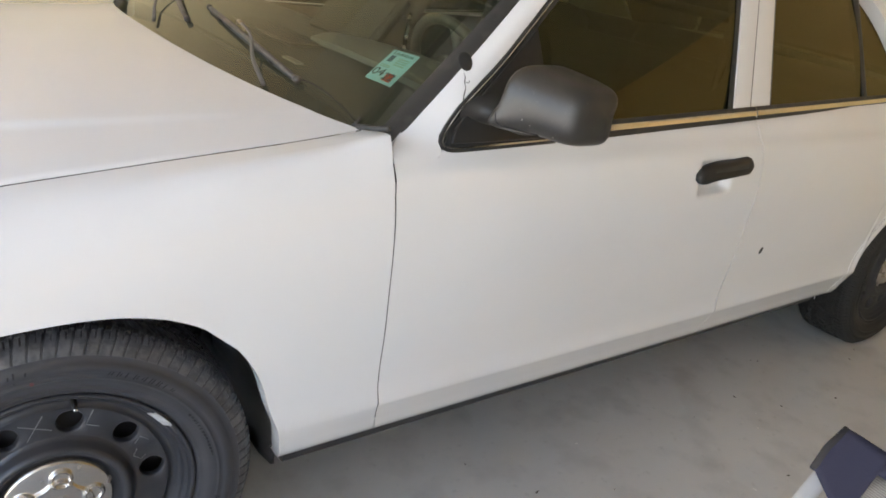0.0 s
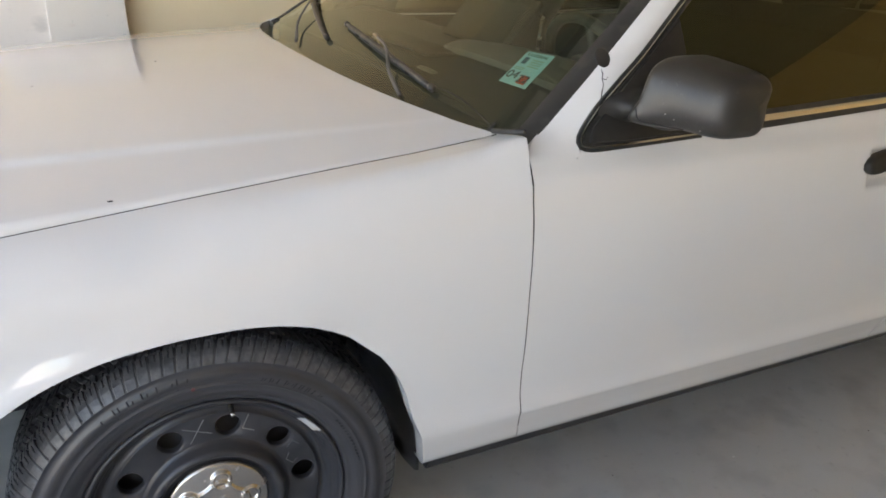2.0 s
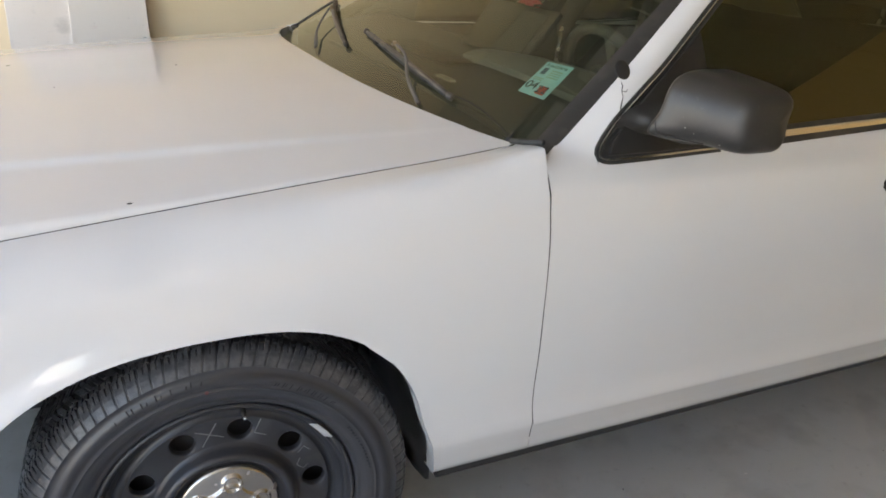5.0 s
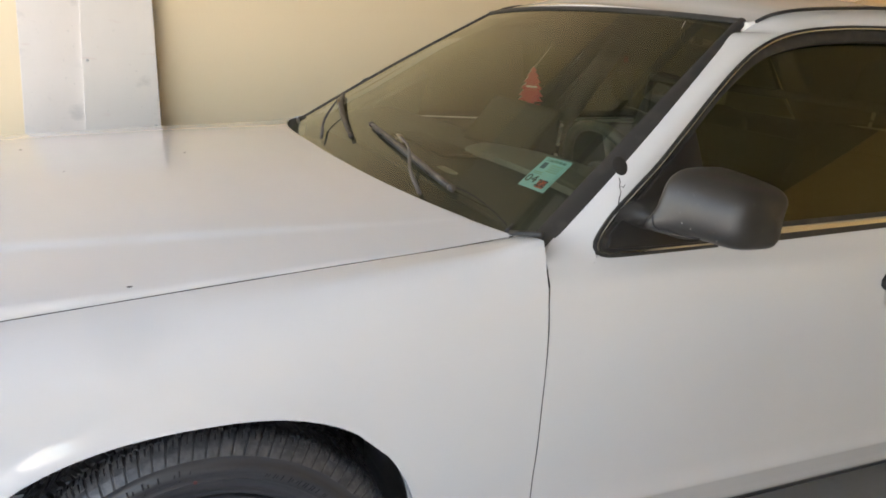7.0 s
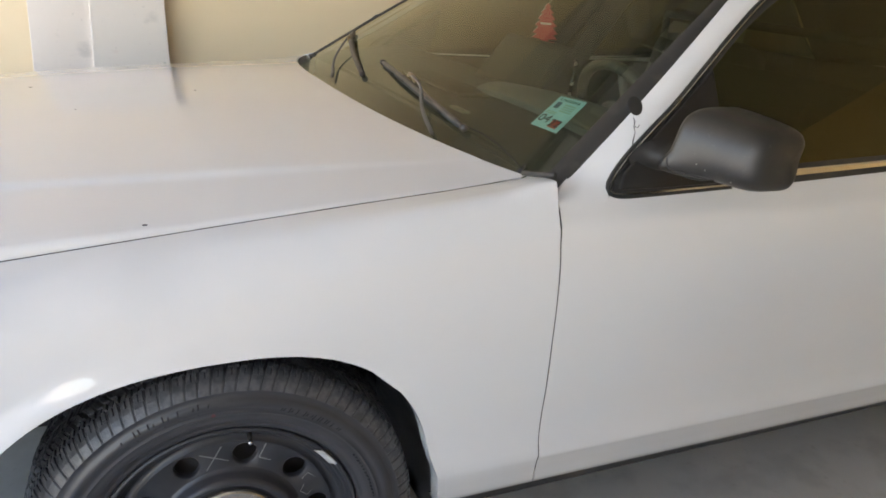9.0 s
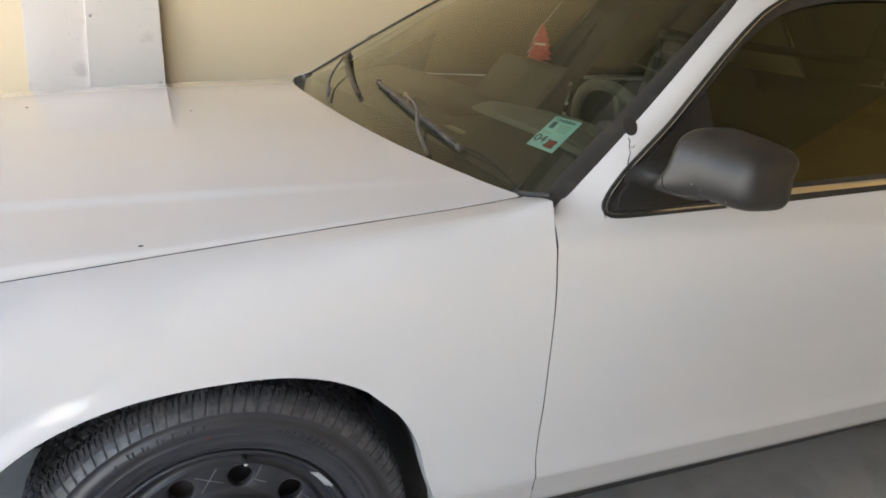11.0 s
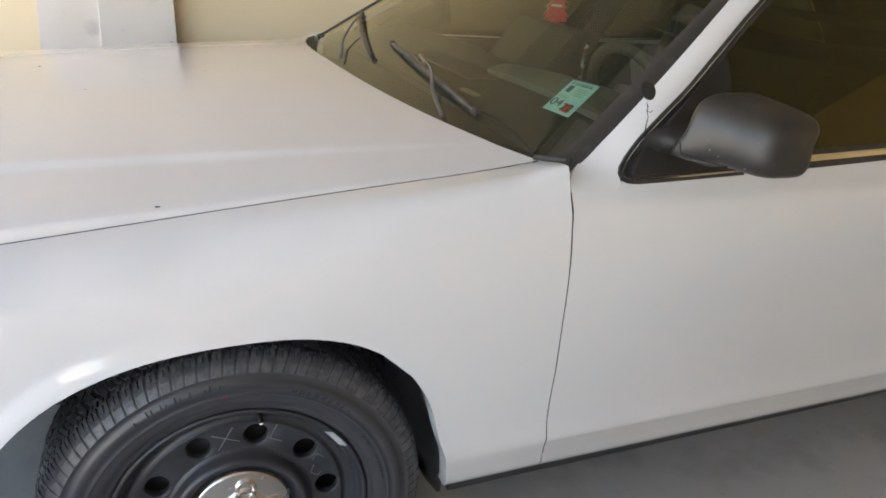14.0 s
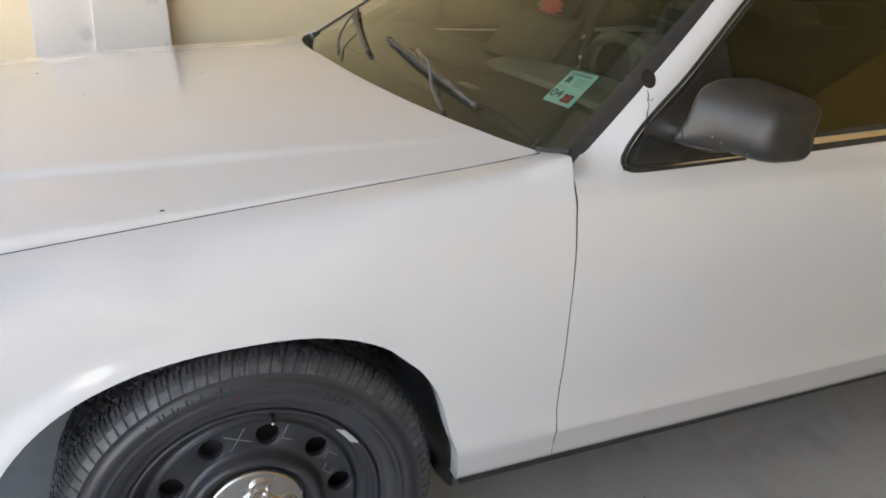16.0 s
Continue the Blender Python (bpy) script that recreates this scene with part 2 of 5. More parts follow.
def box(bm, lo, hi, bevel=0.0, m=None):
    r = bmesh.ops.create_cube(bm, size=1.0)
    s = [h - l for l, h in zip(lo, hi)]
    c = [(h + l) / 2 for l, h in zip(lo, hi)]
    for v in r["verts"]:
        v.co = Vector((v.co.x * s[0] + c[0], v.co.y * s[1] + c[1], v.co.z * s[2] + c[2]))
    if bevel:
        es = list({e for v in r["verts"] for e in v.link_edges})
        out = bmesh.ops.bevel(bm, geom=es, offset=bevel, segments=2, profile=0.5, affect="EDGES")
        vs = list({v for f in out["faces"] for v in f.verts} | {v for v in r["verts"] if v.is_valid})
    else:
        vs = r["verts"]
    if m is not None:
        bmesh.ops.transform(bm, matrix=m, verts=vs)
    return vs


def tube(bm, pts, radius, sides=10, caps=True, squash=1.0):
    """A round bar along points; radius may be a list."""
    pts = [Vector(p) for p in pts]
    rr = radius if isinstance(radius, (list, tuple)) else [radius] * len(pts)
    rings, up = [], None
    for i, p in enumerate(pts):
        d = (pts[min(i + 1, len(pts) - 1)] - pts[max(i - 1, 0)]).normalized()
        if up is None:
            up = Vector((0, 0, 1)) if abs(d.z) < 0.9 else Vector((1, 0, 0))
        a = d.cross(up).normalized()
        up = a.cross(d).normalized()
        rings.append([bm.verts.new(p + (a * math.cos(k * math.tau / sides) + up * math.sin(k * math.tau / sides) * squash) * rr[i]) for k in range(sides)])
    for r, s in zip(rings, rings[1:]):
        for k in range(sides):
            bm.faces.new([r[k], r[(k + 1) % sides], s[(k + 1) % sides], s[k]])
    if caps:
        bm.faces.new(rings[0][::-1])
        bm.faces.new(rings[-1])
    return rings


def lathe(bm, profile, n=96, a0=0.0, a1=math.tau, holes=()):
    """Turn (radius, y) pairs about the y axis; angle 0 points up."""
    full = abs(a1 - a0 - math.tau) < 1e-6
    cols = n if full else n + 1
    vs = [[bm.verts.new((r * math.sin(a0 + (a1 - a0) * k / n), y, r * math.cos(a0 + (a1 - a0) * k / n))) for k in range(cols)] for r, y in profile]
    for i in range(len(vs) - 1):
        for k in range(n):
            j = (k + 1) % cols
            bm.faces.new([vs[i][k], vs[i][j], vs[i + 1][j], vs[i + 1][k]])
    return vs


def hull_prism(bm, outline, fn, thick):
    """A flat outline of (u, v) carried by fn(u, v, depth) into space, with thickness."""
    a = [bm.verts.new(fn(u, v, 0)) for u, v in outline]
    b = [bm.verts.new(fn(u, v, thick)) for u, v in outline]
    bm.faces.new(a)
    bm.faces.new(b[::-1])
    for i in range(len(a)):
        j = (i + 1) % len(a)
        bm.faces.new([a[j], a[i], b[i], b[j]])
    bmesh.ops.recalc_face_normals(bm, faces=bm.faces[:])


# ---- the garage ----
def slab(name, lo, hi, mat, label, kind="structure", category=""):
    bm = bmesh.new()
    box(bm, lo, hi)
    return tagged(finish(bm, name, mat, smooth=False), label, category or name.split("_")[0], kind=kind)


XB, YN, YF, ZC = 4.5, -8.2, 2.62, 2.75
slab("floor", (GX, YN, -0.15), (XB, YF, 0.0), CONCRETE, "grey stained concrete garage floor slab", category="floor")
slab("wall_far", (GX, YF, 0), (XB, YF + 0.14, ZC), WALL, "beige painted garage wall beside the car", category="wall")
slab("wall_near", (GX, YN - 0.14, 0), (XB, YN, ZC), WALL, "beige painted garage wall opposite the car", category="wall")
# never in view; its added tan colour reflects warm light forward
slab("wall_back", (XB, YN - 0.14, 0), (XB + 0.14, YF + 0.14, ZC), TAN, "unseen back wall of the garage, painted tan to bounce warm light", category="wall")
bm = bmesh.new()
box(bm, (GX - 0.14, YN - 0.14, 0), (GX, OPEN_Y0, ZC))
box(bm, (GX - 0.14, OPEN_Y1, 0), (GX, YF + 0.14, ZC))
box(bm, (GX - 0.14, OPEN_Y0, OPEN_Z), (GX, OPEN_Y1, ZC))
tagged(finish(bm, "wall_front", WALL, smooth=False), "beige front wall round the open garage doorway", "wall", kind="structure")
slab("ceiling", (GX - 0.14, YN - 0.14, ZC), (XB + 0.14, YF + 0.14, ZC + 0.12), CEIL, "pale textured garage ceiling", category="ceiling")
bm = bmesh.new()
sheet(bm, [[(GX - 218 + 218 * i / 12, -220 + 440 * j / 12, -0.02) for j in range(13)] for i in range(13)])
tagged(finish(bm, "ground", DRIVE, smooth=False), "pale concrete driveway outside the open garage", "ground", kind="structure")

# ---- the garage door, open overhead ----
doorm = Mat("white_door_steel", (0.82, 0.82, 0.81), 0.35)
doorm.tint(doorm.ramp(doorm.noise(4, 5), 0.45, 0.75, 0, 0.3), (0.66, 0.65, 0.62))
stilem = Mat("grey_stile_steel", (0.16, 0.155, 0.145), 0.5)
stilem.tint(stilem.ramp(stilem.noise(6, 5), 0.45, 0.75, 0, 0.4), (0.12, 0.115, 0.105))
garage_door = tagged(new("garage_door"), "white sectional garage door, open overhead under the ceiling", "garage door")
PANEL, DOOR_Z, DOOR_X = 0.457, 2.36, -1.214
for k in range(6):
    x0 = DOOR_X + PANEL * k
    x1 = x0 + (PANEL if k < 5 else 0.23)
    bm = bmesh.new()
    box(bm, (x0 + 0.004, -3.50, DOOR_Z), (x1 - 0.004, 1.34, DOOR_Z + 0.04), 0.006)
    panel = part("door_panel", bm, doorm.m, garage_door, smooth=False)
    # hinge stiles along both long edges, and upright ribs between them
    bm = bmesh.new()
    for xa, xb in ((x0 + 0.006, x0 + 0.066), (x1 - 0.066, x1 - 0.006)):
        box(bm, (xa, -3.49, DOOR_Z - 0.022), (xb, 1.33, DOOR_Z - 0.0005), 0.005)
    part("hinge_stile", bm, stilem.m, panel, "grey steel hinge stile", smooth=False)
    for j in range(5):
        y0 = -3.48 + 1.19 * j
        bm = bmesh.new()
        box(bm, (x0 + 0.068, y0, DOOR_Z - 0.020), (x1 - 0.068, y0 + 0.05, DOOR_Z - 0.0005), 0.004)
        part("door_rib", bm, stilem.m, panel, "grey steel rib", smooth=False)
railm = Mat("galvanised_steel", (0.45, 0.45, 0.44), 0.4, metal=0.8)
for y in (-3.56, 1.40):
    bm = bmesh.new()
    box(bm, (-1.60, y - 0.02, DOOR_Z - 0.01), (1.75, y + 0.02, DOOR_Z + 0.04), 0.004)
    part("door_track", bm, railm.m, garage_door, "galvanised door track", smooth=False)
# ---- the car: body surfaces ----
# y and z of the flank, from the sill up to the shoulder
FLANK = [(0.112, 0.280), (0.086, 0.293), (0.0635, 0.338), (0.0415, 0.384), (0.0365, 0.3945), (0.0372, 0.404), (0.0412, 0.428), (0.0400, 0.470), (0.032, 0.551), (0.028, 0.647), (0.024, 0.747), (0.027, 0.80),
         (0.033, 0.839), (0.042, 0.875), (0.064, 0.906), (0.083, 0.934), (0.098, 0.945)]
# the fender's shoulder: like the door's at the door gap, rounder further ahead
SHOULDER_REAR = [(0.033, 0.844), (0.042, 0.881), (0.062, 0.914), (0.077, 0.941), (0.087, 0.9550), (0.104, 0.9535), (0.175, 0.9405)]
SHOULDER_MID = [(0.033, 0.843), (0.043, 0.879), (0.062, 0.911), (0.079, 0.934), (0.096, 0.9445), (0.128, 0.9440), (0.175, 0.9405)]
SHOULDER_FRONT = [(0.035, 0.832), (0.046, 0.862), (0.066, 0.889), (0.092, 0.911), (0.118, 0.925), (0.145, 0.934), (0.175, 0.9405)]
_f = curve_through(FLANK, 260)
_z, _y = np.maximum.accumulate(_f[:, 1]), _f[:, 0]


def taper(x):
    """How far the flank draws in towards the nose and the tail."""
    t = 0.006 * min(1.0, max(0.0, (1.7 - x) / 1.1))
    if x < 0.3:
        t += 0.010 * ((0.3 - x) / 1.1) ** 2
    if x < -0.34:
        t += 0.045 * ((-0.34 - x) / 0.5) ** 2
    if x > 2.6:
        t += 0.05 * ((x - 2.6) / 1.5) ** 2
    return t


def flank_y(x, z):
    return float(np.interp(z, _z, _y)) + taper(x)


def hood_z(x):
    """Height of the hood's side edge, a slightly hollow line that lifts at its rear end."""
    return 0.8670 + 0.1116 * x - float(np.interp(x, (-0.6, 0.0, 0.2, 0.3, 0.4, 0.48, 0.53, 0.57), (0.002, 0.0025, 0.0036, 0.0048, 0.0062, 0.0058, 0.0045, 0.003)))


SEAM_A = [(0.28, 0.609), (0.295, 0.605), (0.385, 0.579), (0.44, 0.575), (0.506, 0.571), (0.631, 0.566), (0.733, 0.5605), (0.808, 0.5585), (0.843, 0.5575), (0.885, 0.5595), (0.915, 0.5645), (0.95, 0.568)]


def seam_a(z):
    return float(np.interp(z, [p[0] for p in SEAM_A], [p[1] for p in SEAM_A]))


SEAM_B_X = 1.700
ARCH_F = (-0.004, 0.330, 0.406, 0.356, 0.376, 2.4)     # centre x, z, reach ahead, reach behind, height, squareness
ARCH_R = (2.885, 0.330, 0.385, 0.385, 0.340, 2.2)
SILL = 0.286


def arch_low(x, arch):
    cx, cz, fa, ra, h, p = arch
    d = abs((x - cx) / (fa if x < cx else ra))
    return None if d >= 1 else cz + h * (1 - d**p) ** (1 / p)


def column(x, top, zlow, n):
    """n points up the flank at x, from zlow to the shoulder."""
    pts = list(FLANK)
    if "fender" in top:
        w = 0.0 if top == "far_fender" else min(1.0, max(0.0, (x + 0.12) / 0.62))
        w = w * w * (3 - 2 * w)
        w2 = 0.0 if top == "far_fender" else min(1.0, max(0.0, (x - 0.47) / 0.09))
        w2 = w2 * w2 * (3 - 2 * w2)
        pts = FLANK[:12] + [tuple((np.array(a) * (1 - w) + np.array(b) * w) * (1 - w2) + np.array(c) * w2) for a, b, c in zip(SHOULDER_FRONT, SHOULDER_MID, SHOULDER_REAR)]
        e = 0.6 * min(1.0, max(0.0, (0.56 - x) / 0.20))       # the sill crease softens towards the wheel arch
        pts[3:7] = [(y + d * e, z) for (y, z), d in zip(pts[3:7], (0.004, 0.005, 0.004, 0.001))]
    c = curve_through(pts, 300)
    if "fender" in top:
        k = (hood_z(min(x, 0.57)) - 0.6) / (0.9405 - 0.6)
        c[:, 1] = np.where(c[:, 1] > 0.6, 0.6 + (c[:, 1] - 0.6) * k, c[:, 1])
        t = taper(x) * np.clip((0.175 - c[:, 0]) / 0.06, 0, 1)
    else:
        t = taper(x)
    c[:, 0] += t
    i0 = int(np.argmax(c[:, 1] >= zlow))
    if i0 > 0:
        a, b = c[i0 - 1], c[i0]
        u = (zlow - a[1]) / max(b[1] - a[1], 1e-6)
        c = np.vstack([a + (b - a) * u, c[i0:]])
    d = np.concatenate([[0], np.cumsum(np.linalg.norm(np.diff(c, axis=0), axis=1))])
    if top == "door" and 0.55 < x < 0.66:      # the shoulder runs on into the windscreen pillar
        s = min(1.0, (0.66 - x) / 0.085)
        c[:, 0] -= 0.8 * np.maximum(0, c[:, 1] - 0.934) * s
        c[:, 1] = np.where(c[:, 1] > 0.6, 0.6 + (c[:, 1] - 0.6) * (1 - 0.006 * s), c[:, 1])
    if top == "door" and x < 0.80:
        zt = float(np.interp(x, (0.668, 0.674, 0.69, 0.80), (0.9015, 0.913, 0.924, 0.9451)))
        if c[-1, 1] > zt:
            i1 = int(np.argmax(c[:, 1] > zt))
            w = (zt - c[i1 - 1, 1]) / (c[i1, 1] - c[i1 - 1, 1])
            d = np.append(d[:i1], d[i1 - 1] + (d[i1] - d[i1 - 1]) * w)
            c = np.vstack([c[:i1], c[i1 - 1] + (c[i1] - c[i1 - 1]) * w])
    if top == "door" and x > 1.608:
        c[:, 1] += np.clip((c[:, 1] - 0.9) / 0.045, 0, 1) * 0.038 * (x - 1.608)
    mid = float(np.interp(0.715, np.maximum.accumulate(c[:, 1]), d))
    k = n // 2
    s = np.concatenate([np.linspace(0, mid, k, endpoint=False), np.linspace(mid, d[-1], n - k)])
    if top == "door" and zlow < 0.30:       # finer steps over the sill crease
        cr = float(np.interp(0.396, np.maximum.accumulate(c[:, 1]), d))
        s = np.concatenate([np.linspace(0, cr - 0.016, 6, endpoint=False), np.linspace(cr - 0.016, cr + 0.020, 7, endpoint=False), np.linspace(cr + 0.020, mid, k - 13, endpoint=False), s[k:]])
    return np.stack([np.interp(s, d, c[:, 0]), np.interp(s, d, c[:, 1])], 1)


def lip(x, z, arch, reach=0.040, out=0.010):
    """The outward swell of the sheet metal round a wheel arch."""
    cx, cz, fa, ra, h, p = arch
    d = (abs((x - cx) / (fa if x < cx else ra)) ** p + abs(max(z - cz, 0) / h) ** p) ** (1 / p)
    u = min(1.0, max(0.0, (d - 1) * 0.36 / reach))
    out *= min(1.0, max(0.0, (cx + 0.22 - x) / 0.3)) if cx < 1 else 1.0
    return -out * (1 - u * u * (3 - 2 * u)) if z > 0.25 else 0.0


def arch_rear(low):
    """x of the arch's rear edge at a height; it sweeps back towards the sill."""
    cx, cz, fa, ra, h, p = ARCH_F
    d = max(0.0, (low - cz) / h)
    return cx + ra * (1 - d**p) ** (1 / p) + 0.013 * min(1.0, max(0.0, (0.48 - low) / 0.08)) ** 2 + 0.026 * max(0.0, (0.40 - low) / 0.11)


def fender_rows(top):
    xs = list(np.linspace(-0.92, -0.41, 14)) + list(-0.4035 + 0.06 * np.linspace(0, 1, 14) ** 2) + list(np.linspace(-0.335, 0.22, 42))
    spec = [(x, arch_low(x, ARCH_F) or 0.30) for x in xs]
    spec += [(arch_rear(z), z) for z in np.linspace(0.598, SILL, 70)]
    x0 = spec[-1][0]
    spec += [(x, SILL) for x in list(np.linspace(x0 + 0.004, 0.43, 7)) + list(np.linspace(0.44, 0.560, 12))]
    rows = []
    for x, low in spec:
        r = []
        for y, z in column(x, top, low, 48):
            w = min(1.0, max(0.0, (x - 0.40) / 0.16))
            r.append((x + (seam_a(z) - 0.0010 - 0.560) * w, y + lip(x, z, ARCH_F), z))
        rows.append(r)
    return rows


def pocket(x, z):
    """The finger recess below the front door handle."""
    edge = lambda d, w: min(1.0, max(0.0, d / w))
    low = 0.772 + 0.10 * max(0.0, x - 1.535) ** 1.0
    return 0.022 * edge(x - 1.442, 0.005) * edge(1.572 - x, 0.024) * edge(z - low, 0.010) * edge(0.86 - z, 0.02)


def door_rows(x0f, x1f, n, arch=None, nz=44):
    """A door skin between two edges that are functions of height."""
    rows = []
    for i in range(n):
        u = i / (n - 1)
        u = 0.5 - 0.5 * math.cos(math.pi * u) if arch is None else u
        xm = x0f(0.6) + (x1f(0.6) - x0f(0.6)) * u
        low = SILL
        if arch:
            a = arch_low(xm, arch)
            low = a if a is not None else SILL
        r = []
        for y, z in column(xm, "door", low, nz):
            x = x0f(z) + (x1f(z) - x0f(z)) * u
            r.append((x, y + (lip(x, z, arch, out=0.004) if arch else pocket(x, z)), z))
        rows.append(r)
    return rows


car = tagged(new("car"), "white four-door sedan with black steel wheels, parked on concrete", "car")


def body_panel(name, rows, mirror, label="", depth=0.022):
    bm = bmesh.new()
    front = rows[0][0][0]
    sheet(bm, rows, lambda p: (1, 1, 0) if name == "front_door" and p[0] < front + 0.05 and p[2] > 0.29 and abs(p[0] - (seam_a(p[2]) + 0.0010 if front < 1 else front)) < 0.0006 else (0, -0.1, -1.8) if p[1] > 0.165 and p[2] > 0.7 else (0, 0.5, -0.9) if p[2] > 0.938 else (0, 1, 0), depth, mirror)
    return part(name, bm, PAINT, car, label)


front_doors = []
for mirror in (False, True):
    body_panel("front_fender", fender_rows("far_fender" if mirror else "fender"), mirror, "white front fender over the wheel", 0.034)
    d = body_panel("front_door", door_rows(lambda z: seam_a(z) + 0.0010, lambda z: SEAM_B_X - 0.0022, 190, nz=70), mirror, "white front door, closed")
    front_doors.append(d)
    rd = body_panel("rear_door", door_rows(lambda z: SEAM_B_X + 0.0022, lambda z: 2.70, 60, ARCH_R), mirror, "white rear door with a small round hole")
    front_doors.append(rd)
    body_panel("rear_quarter_panel", door_rows(lambda z: 2.705, lambda z: 4.10, 70, ARCH_R), mirror)

for mirror in (False, True):
    bm = bmesh.new()
    edge = []
    for k in range(40):
        a = radians(-101 + 101 * k / 39)
        x, z = ARCH_R[0] + (ARCH_R[2] + 0.040) * math.sin(a), ARCH_R[1] + (ARCH_R[4] + 0.045) * math.cos(a)
        edge.append(Vector((x, flank_y(x, z) - 0.0004, z)))
    tube(bm, [flip(p) for p in edge] if mirror else edge, 0.0016, 6)
    part("door_gap", bm, RUBBER, front_doors[3 if mirror else 1], "thin dark gap at the rear edge of the door")
    bm = bmesh.new()
    edge = [p + Vector((-0.004, -0.0006, 0.002)) for p in edge]
    tube(bm, [flip(p) for p in edge] if mirror else edge, 0.0019, 6)
    part("door_edge", bm, PAINT, front_doors[3 if mirror else 1], "rolled white edge of the door skin")

# hood: crowned skin, a soft ridge along each side
HOOD_Y0 = 0.1792


def hood_ridge(x):
    return 0.351 - 0.122 * x


def hood_point(x, y):
    d = abs((y - WIDTH / 2) / (WIDTH / 2 - HOOD_Y0))
    z = hood_z(x) + (0.066 - 0.03 * x) * (1 - d**2.1)
    z += (0.0078 - 0.0065 * min(1.0, max(0.0, (x - 0.02) / 0.42))) / (1 + math.exp((hood_ridge(x) - min(y, WIDTH - y)) * 230))
    inset = min(y, WIDTH - y) - HOOD_Y0
    base = 0.0065 * min(1.0, max(0.0, (0.50 - x) / 0.5))
    deep = min(0.016, max(base, 0.042 * (0.12 - x)))        # the edge rolls over further towards the nose
    z += (base + (deep - base) * math.exp(-max(0.0, inset - 0.012) / 0.25)) * math.sqrt(1 - min(1.0, max(0.0, 1 - inset / 0.012)) ** 2)
    nose = max(0.0, (-0.62 - x) / 0.33)
    return Vector((x, y, z - 0.09 * nose**2))


def hood_rear(y):
    d = abs((y - WIDTH / 2) / 0.812)
    return 0.393 + 0.163 * d**2.35


bm = bmesh.new()
rows = []
for i in range(57):
    u = i / 56
    r = []
    yr = hood_ridge(-0.95 + 1.40 * u)
    half = list(HOOD_Y0 + 0.012 * np.linspace(0, 1, 9, endpoint=False) ** 2) + list(np.linspace(HOOD_Y0 + 0.012, yr - 0.035, 9)) + list(np.linspace(yr - 0.030, yr + 0.030, 21)) + list(np.linspace(yr + 0.035, WIDTH / 2, 18))
    for y in half + [WIDTH - q for q in half[::-1][1:]]:
        x = -0.95 + (hood_rear(y) + 0.95) * u
        r.append(hood_point(x, y))
    rows.append(r)
sheet(bm, rows, lambda p: (0, 0, -1) if 0.19 < p[1] < WIDTH - 0.19 else (0, 1, -0.35), 0.03)
part("hood", bm, PAINT, car, "white crowned hood, shut")
for mirror in (False, True):
    bm = bmesh.new()
    sheet(bm, [[(x, y, hood_z(x) - 0.0038) for y in (0.1735, 0.1770, 0.1800, 0.1850)] for x in np.linspace(-0.86, 0.30, 30)], (0, 0, -1), 0.004, mirror)
    part("fender_flange", bm, PAINT, car, "white fender flange below the hood edge")

# roof and pillars
def glasshouse_y(z):
    return 0.10 + 0.55 * (z - 0.955) - 0.05 * max(0, z - 1.25)


def on_glass(x, z, depth=0.0):
    """A point of the left window plane; depth goes into the cabin."""
    return Vector((x, glasshouse_y(z) + depth * 0.876, z - depth * 0.48))


INNER = [(0.666, 0.926), (0.708, 0.968), (0.781, 1.018), (0.846, 1.060), (0.937, 1.126), (1.045, 1.205), (1.108, 1.248), (1.165, 1.283), (1.223, 1.310), (1.282, 1.329), (1.360, 1.345), (1.45, 1.356), (1.647, 1.369), (1.84, 1.373), (2.05, 1.369), (2.25, 1.355)]
def screen(u, v, lift=0.0):
    """u from -1 (left) to 1, v from 0 (base) to 1 (roof)."""
    half = 0.8595 + (0.6112 - 0.8595) * v
    a = abs(u) ** 2.2
    x = (0.5142 + 0.0816 * a) * (1 - v) + (1.1769 + 0.0477 * a) * v - 0.0042 * math.sin(math.pi * v)
    z = (0.9613 - 0.0377 * a) * (1 - v) + (1.3714 - 0.0190 * a) * v + 0.0056 * math.sin(math.pi * v)
    return Vector((x, WIDTH / 2 + half * u, z)) + Vector((-0.55, 0.12 * u, 0.82)) * lift


DRIP = [(1.245, 0.365, 1.346), (1.274, 0.362, 1.361), (1.327, 0.358, 1.376), (1.396, 0.356, 1.387), (1.493, 0.354, 1.397), (1.666, 0.352, 1.410), (1.86, 0.352, 1.414), (2.05, 0.354, 1.411), (2.25, 0.358, 1.398)]
outer3 = curve_through([tuple(screen(-1.010 - 0.024 * math.sin(math.pi * max(0, v)), v, 0.002)) for v in (-0.05, 0.1, 0.25, 0.4, 0.55, 0.7, 0.85, 0.93)] + [(1.217, 0.370, 1.328)] + DRIP, 90)
inner = curve_through(INNER, 90)


def ribbon(bm, a, b, n=7, bulge=0.010, thick=0.03, mirror=False, offset=0.0):
    """A rounded strip between two lines of the window plane."""
    rows = []
    for p, q in zip(a, b):
        r = []
        for k in range(n):
            u = k / (n - 1)
            x, z = p + (q - p) * u
            r.append(on_glass(x, z, -offset - bulge * min(1.0, max(0.0, (z - 0.94) / 0.08)) ** 0.5 * math.sin(math.pi * u)))
        rows.append(r)
    sheet(bm, rows, (0, 0.876, -0.48), thick, mirror)


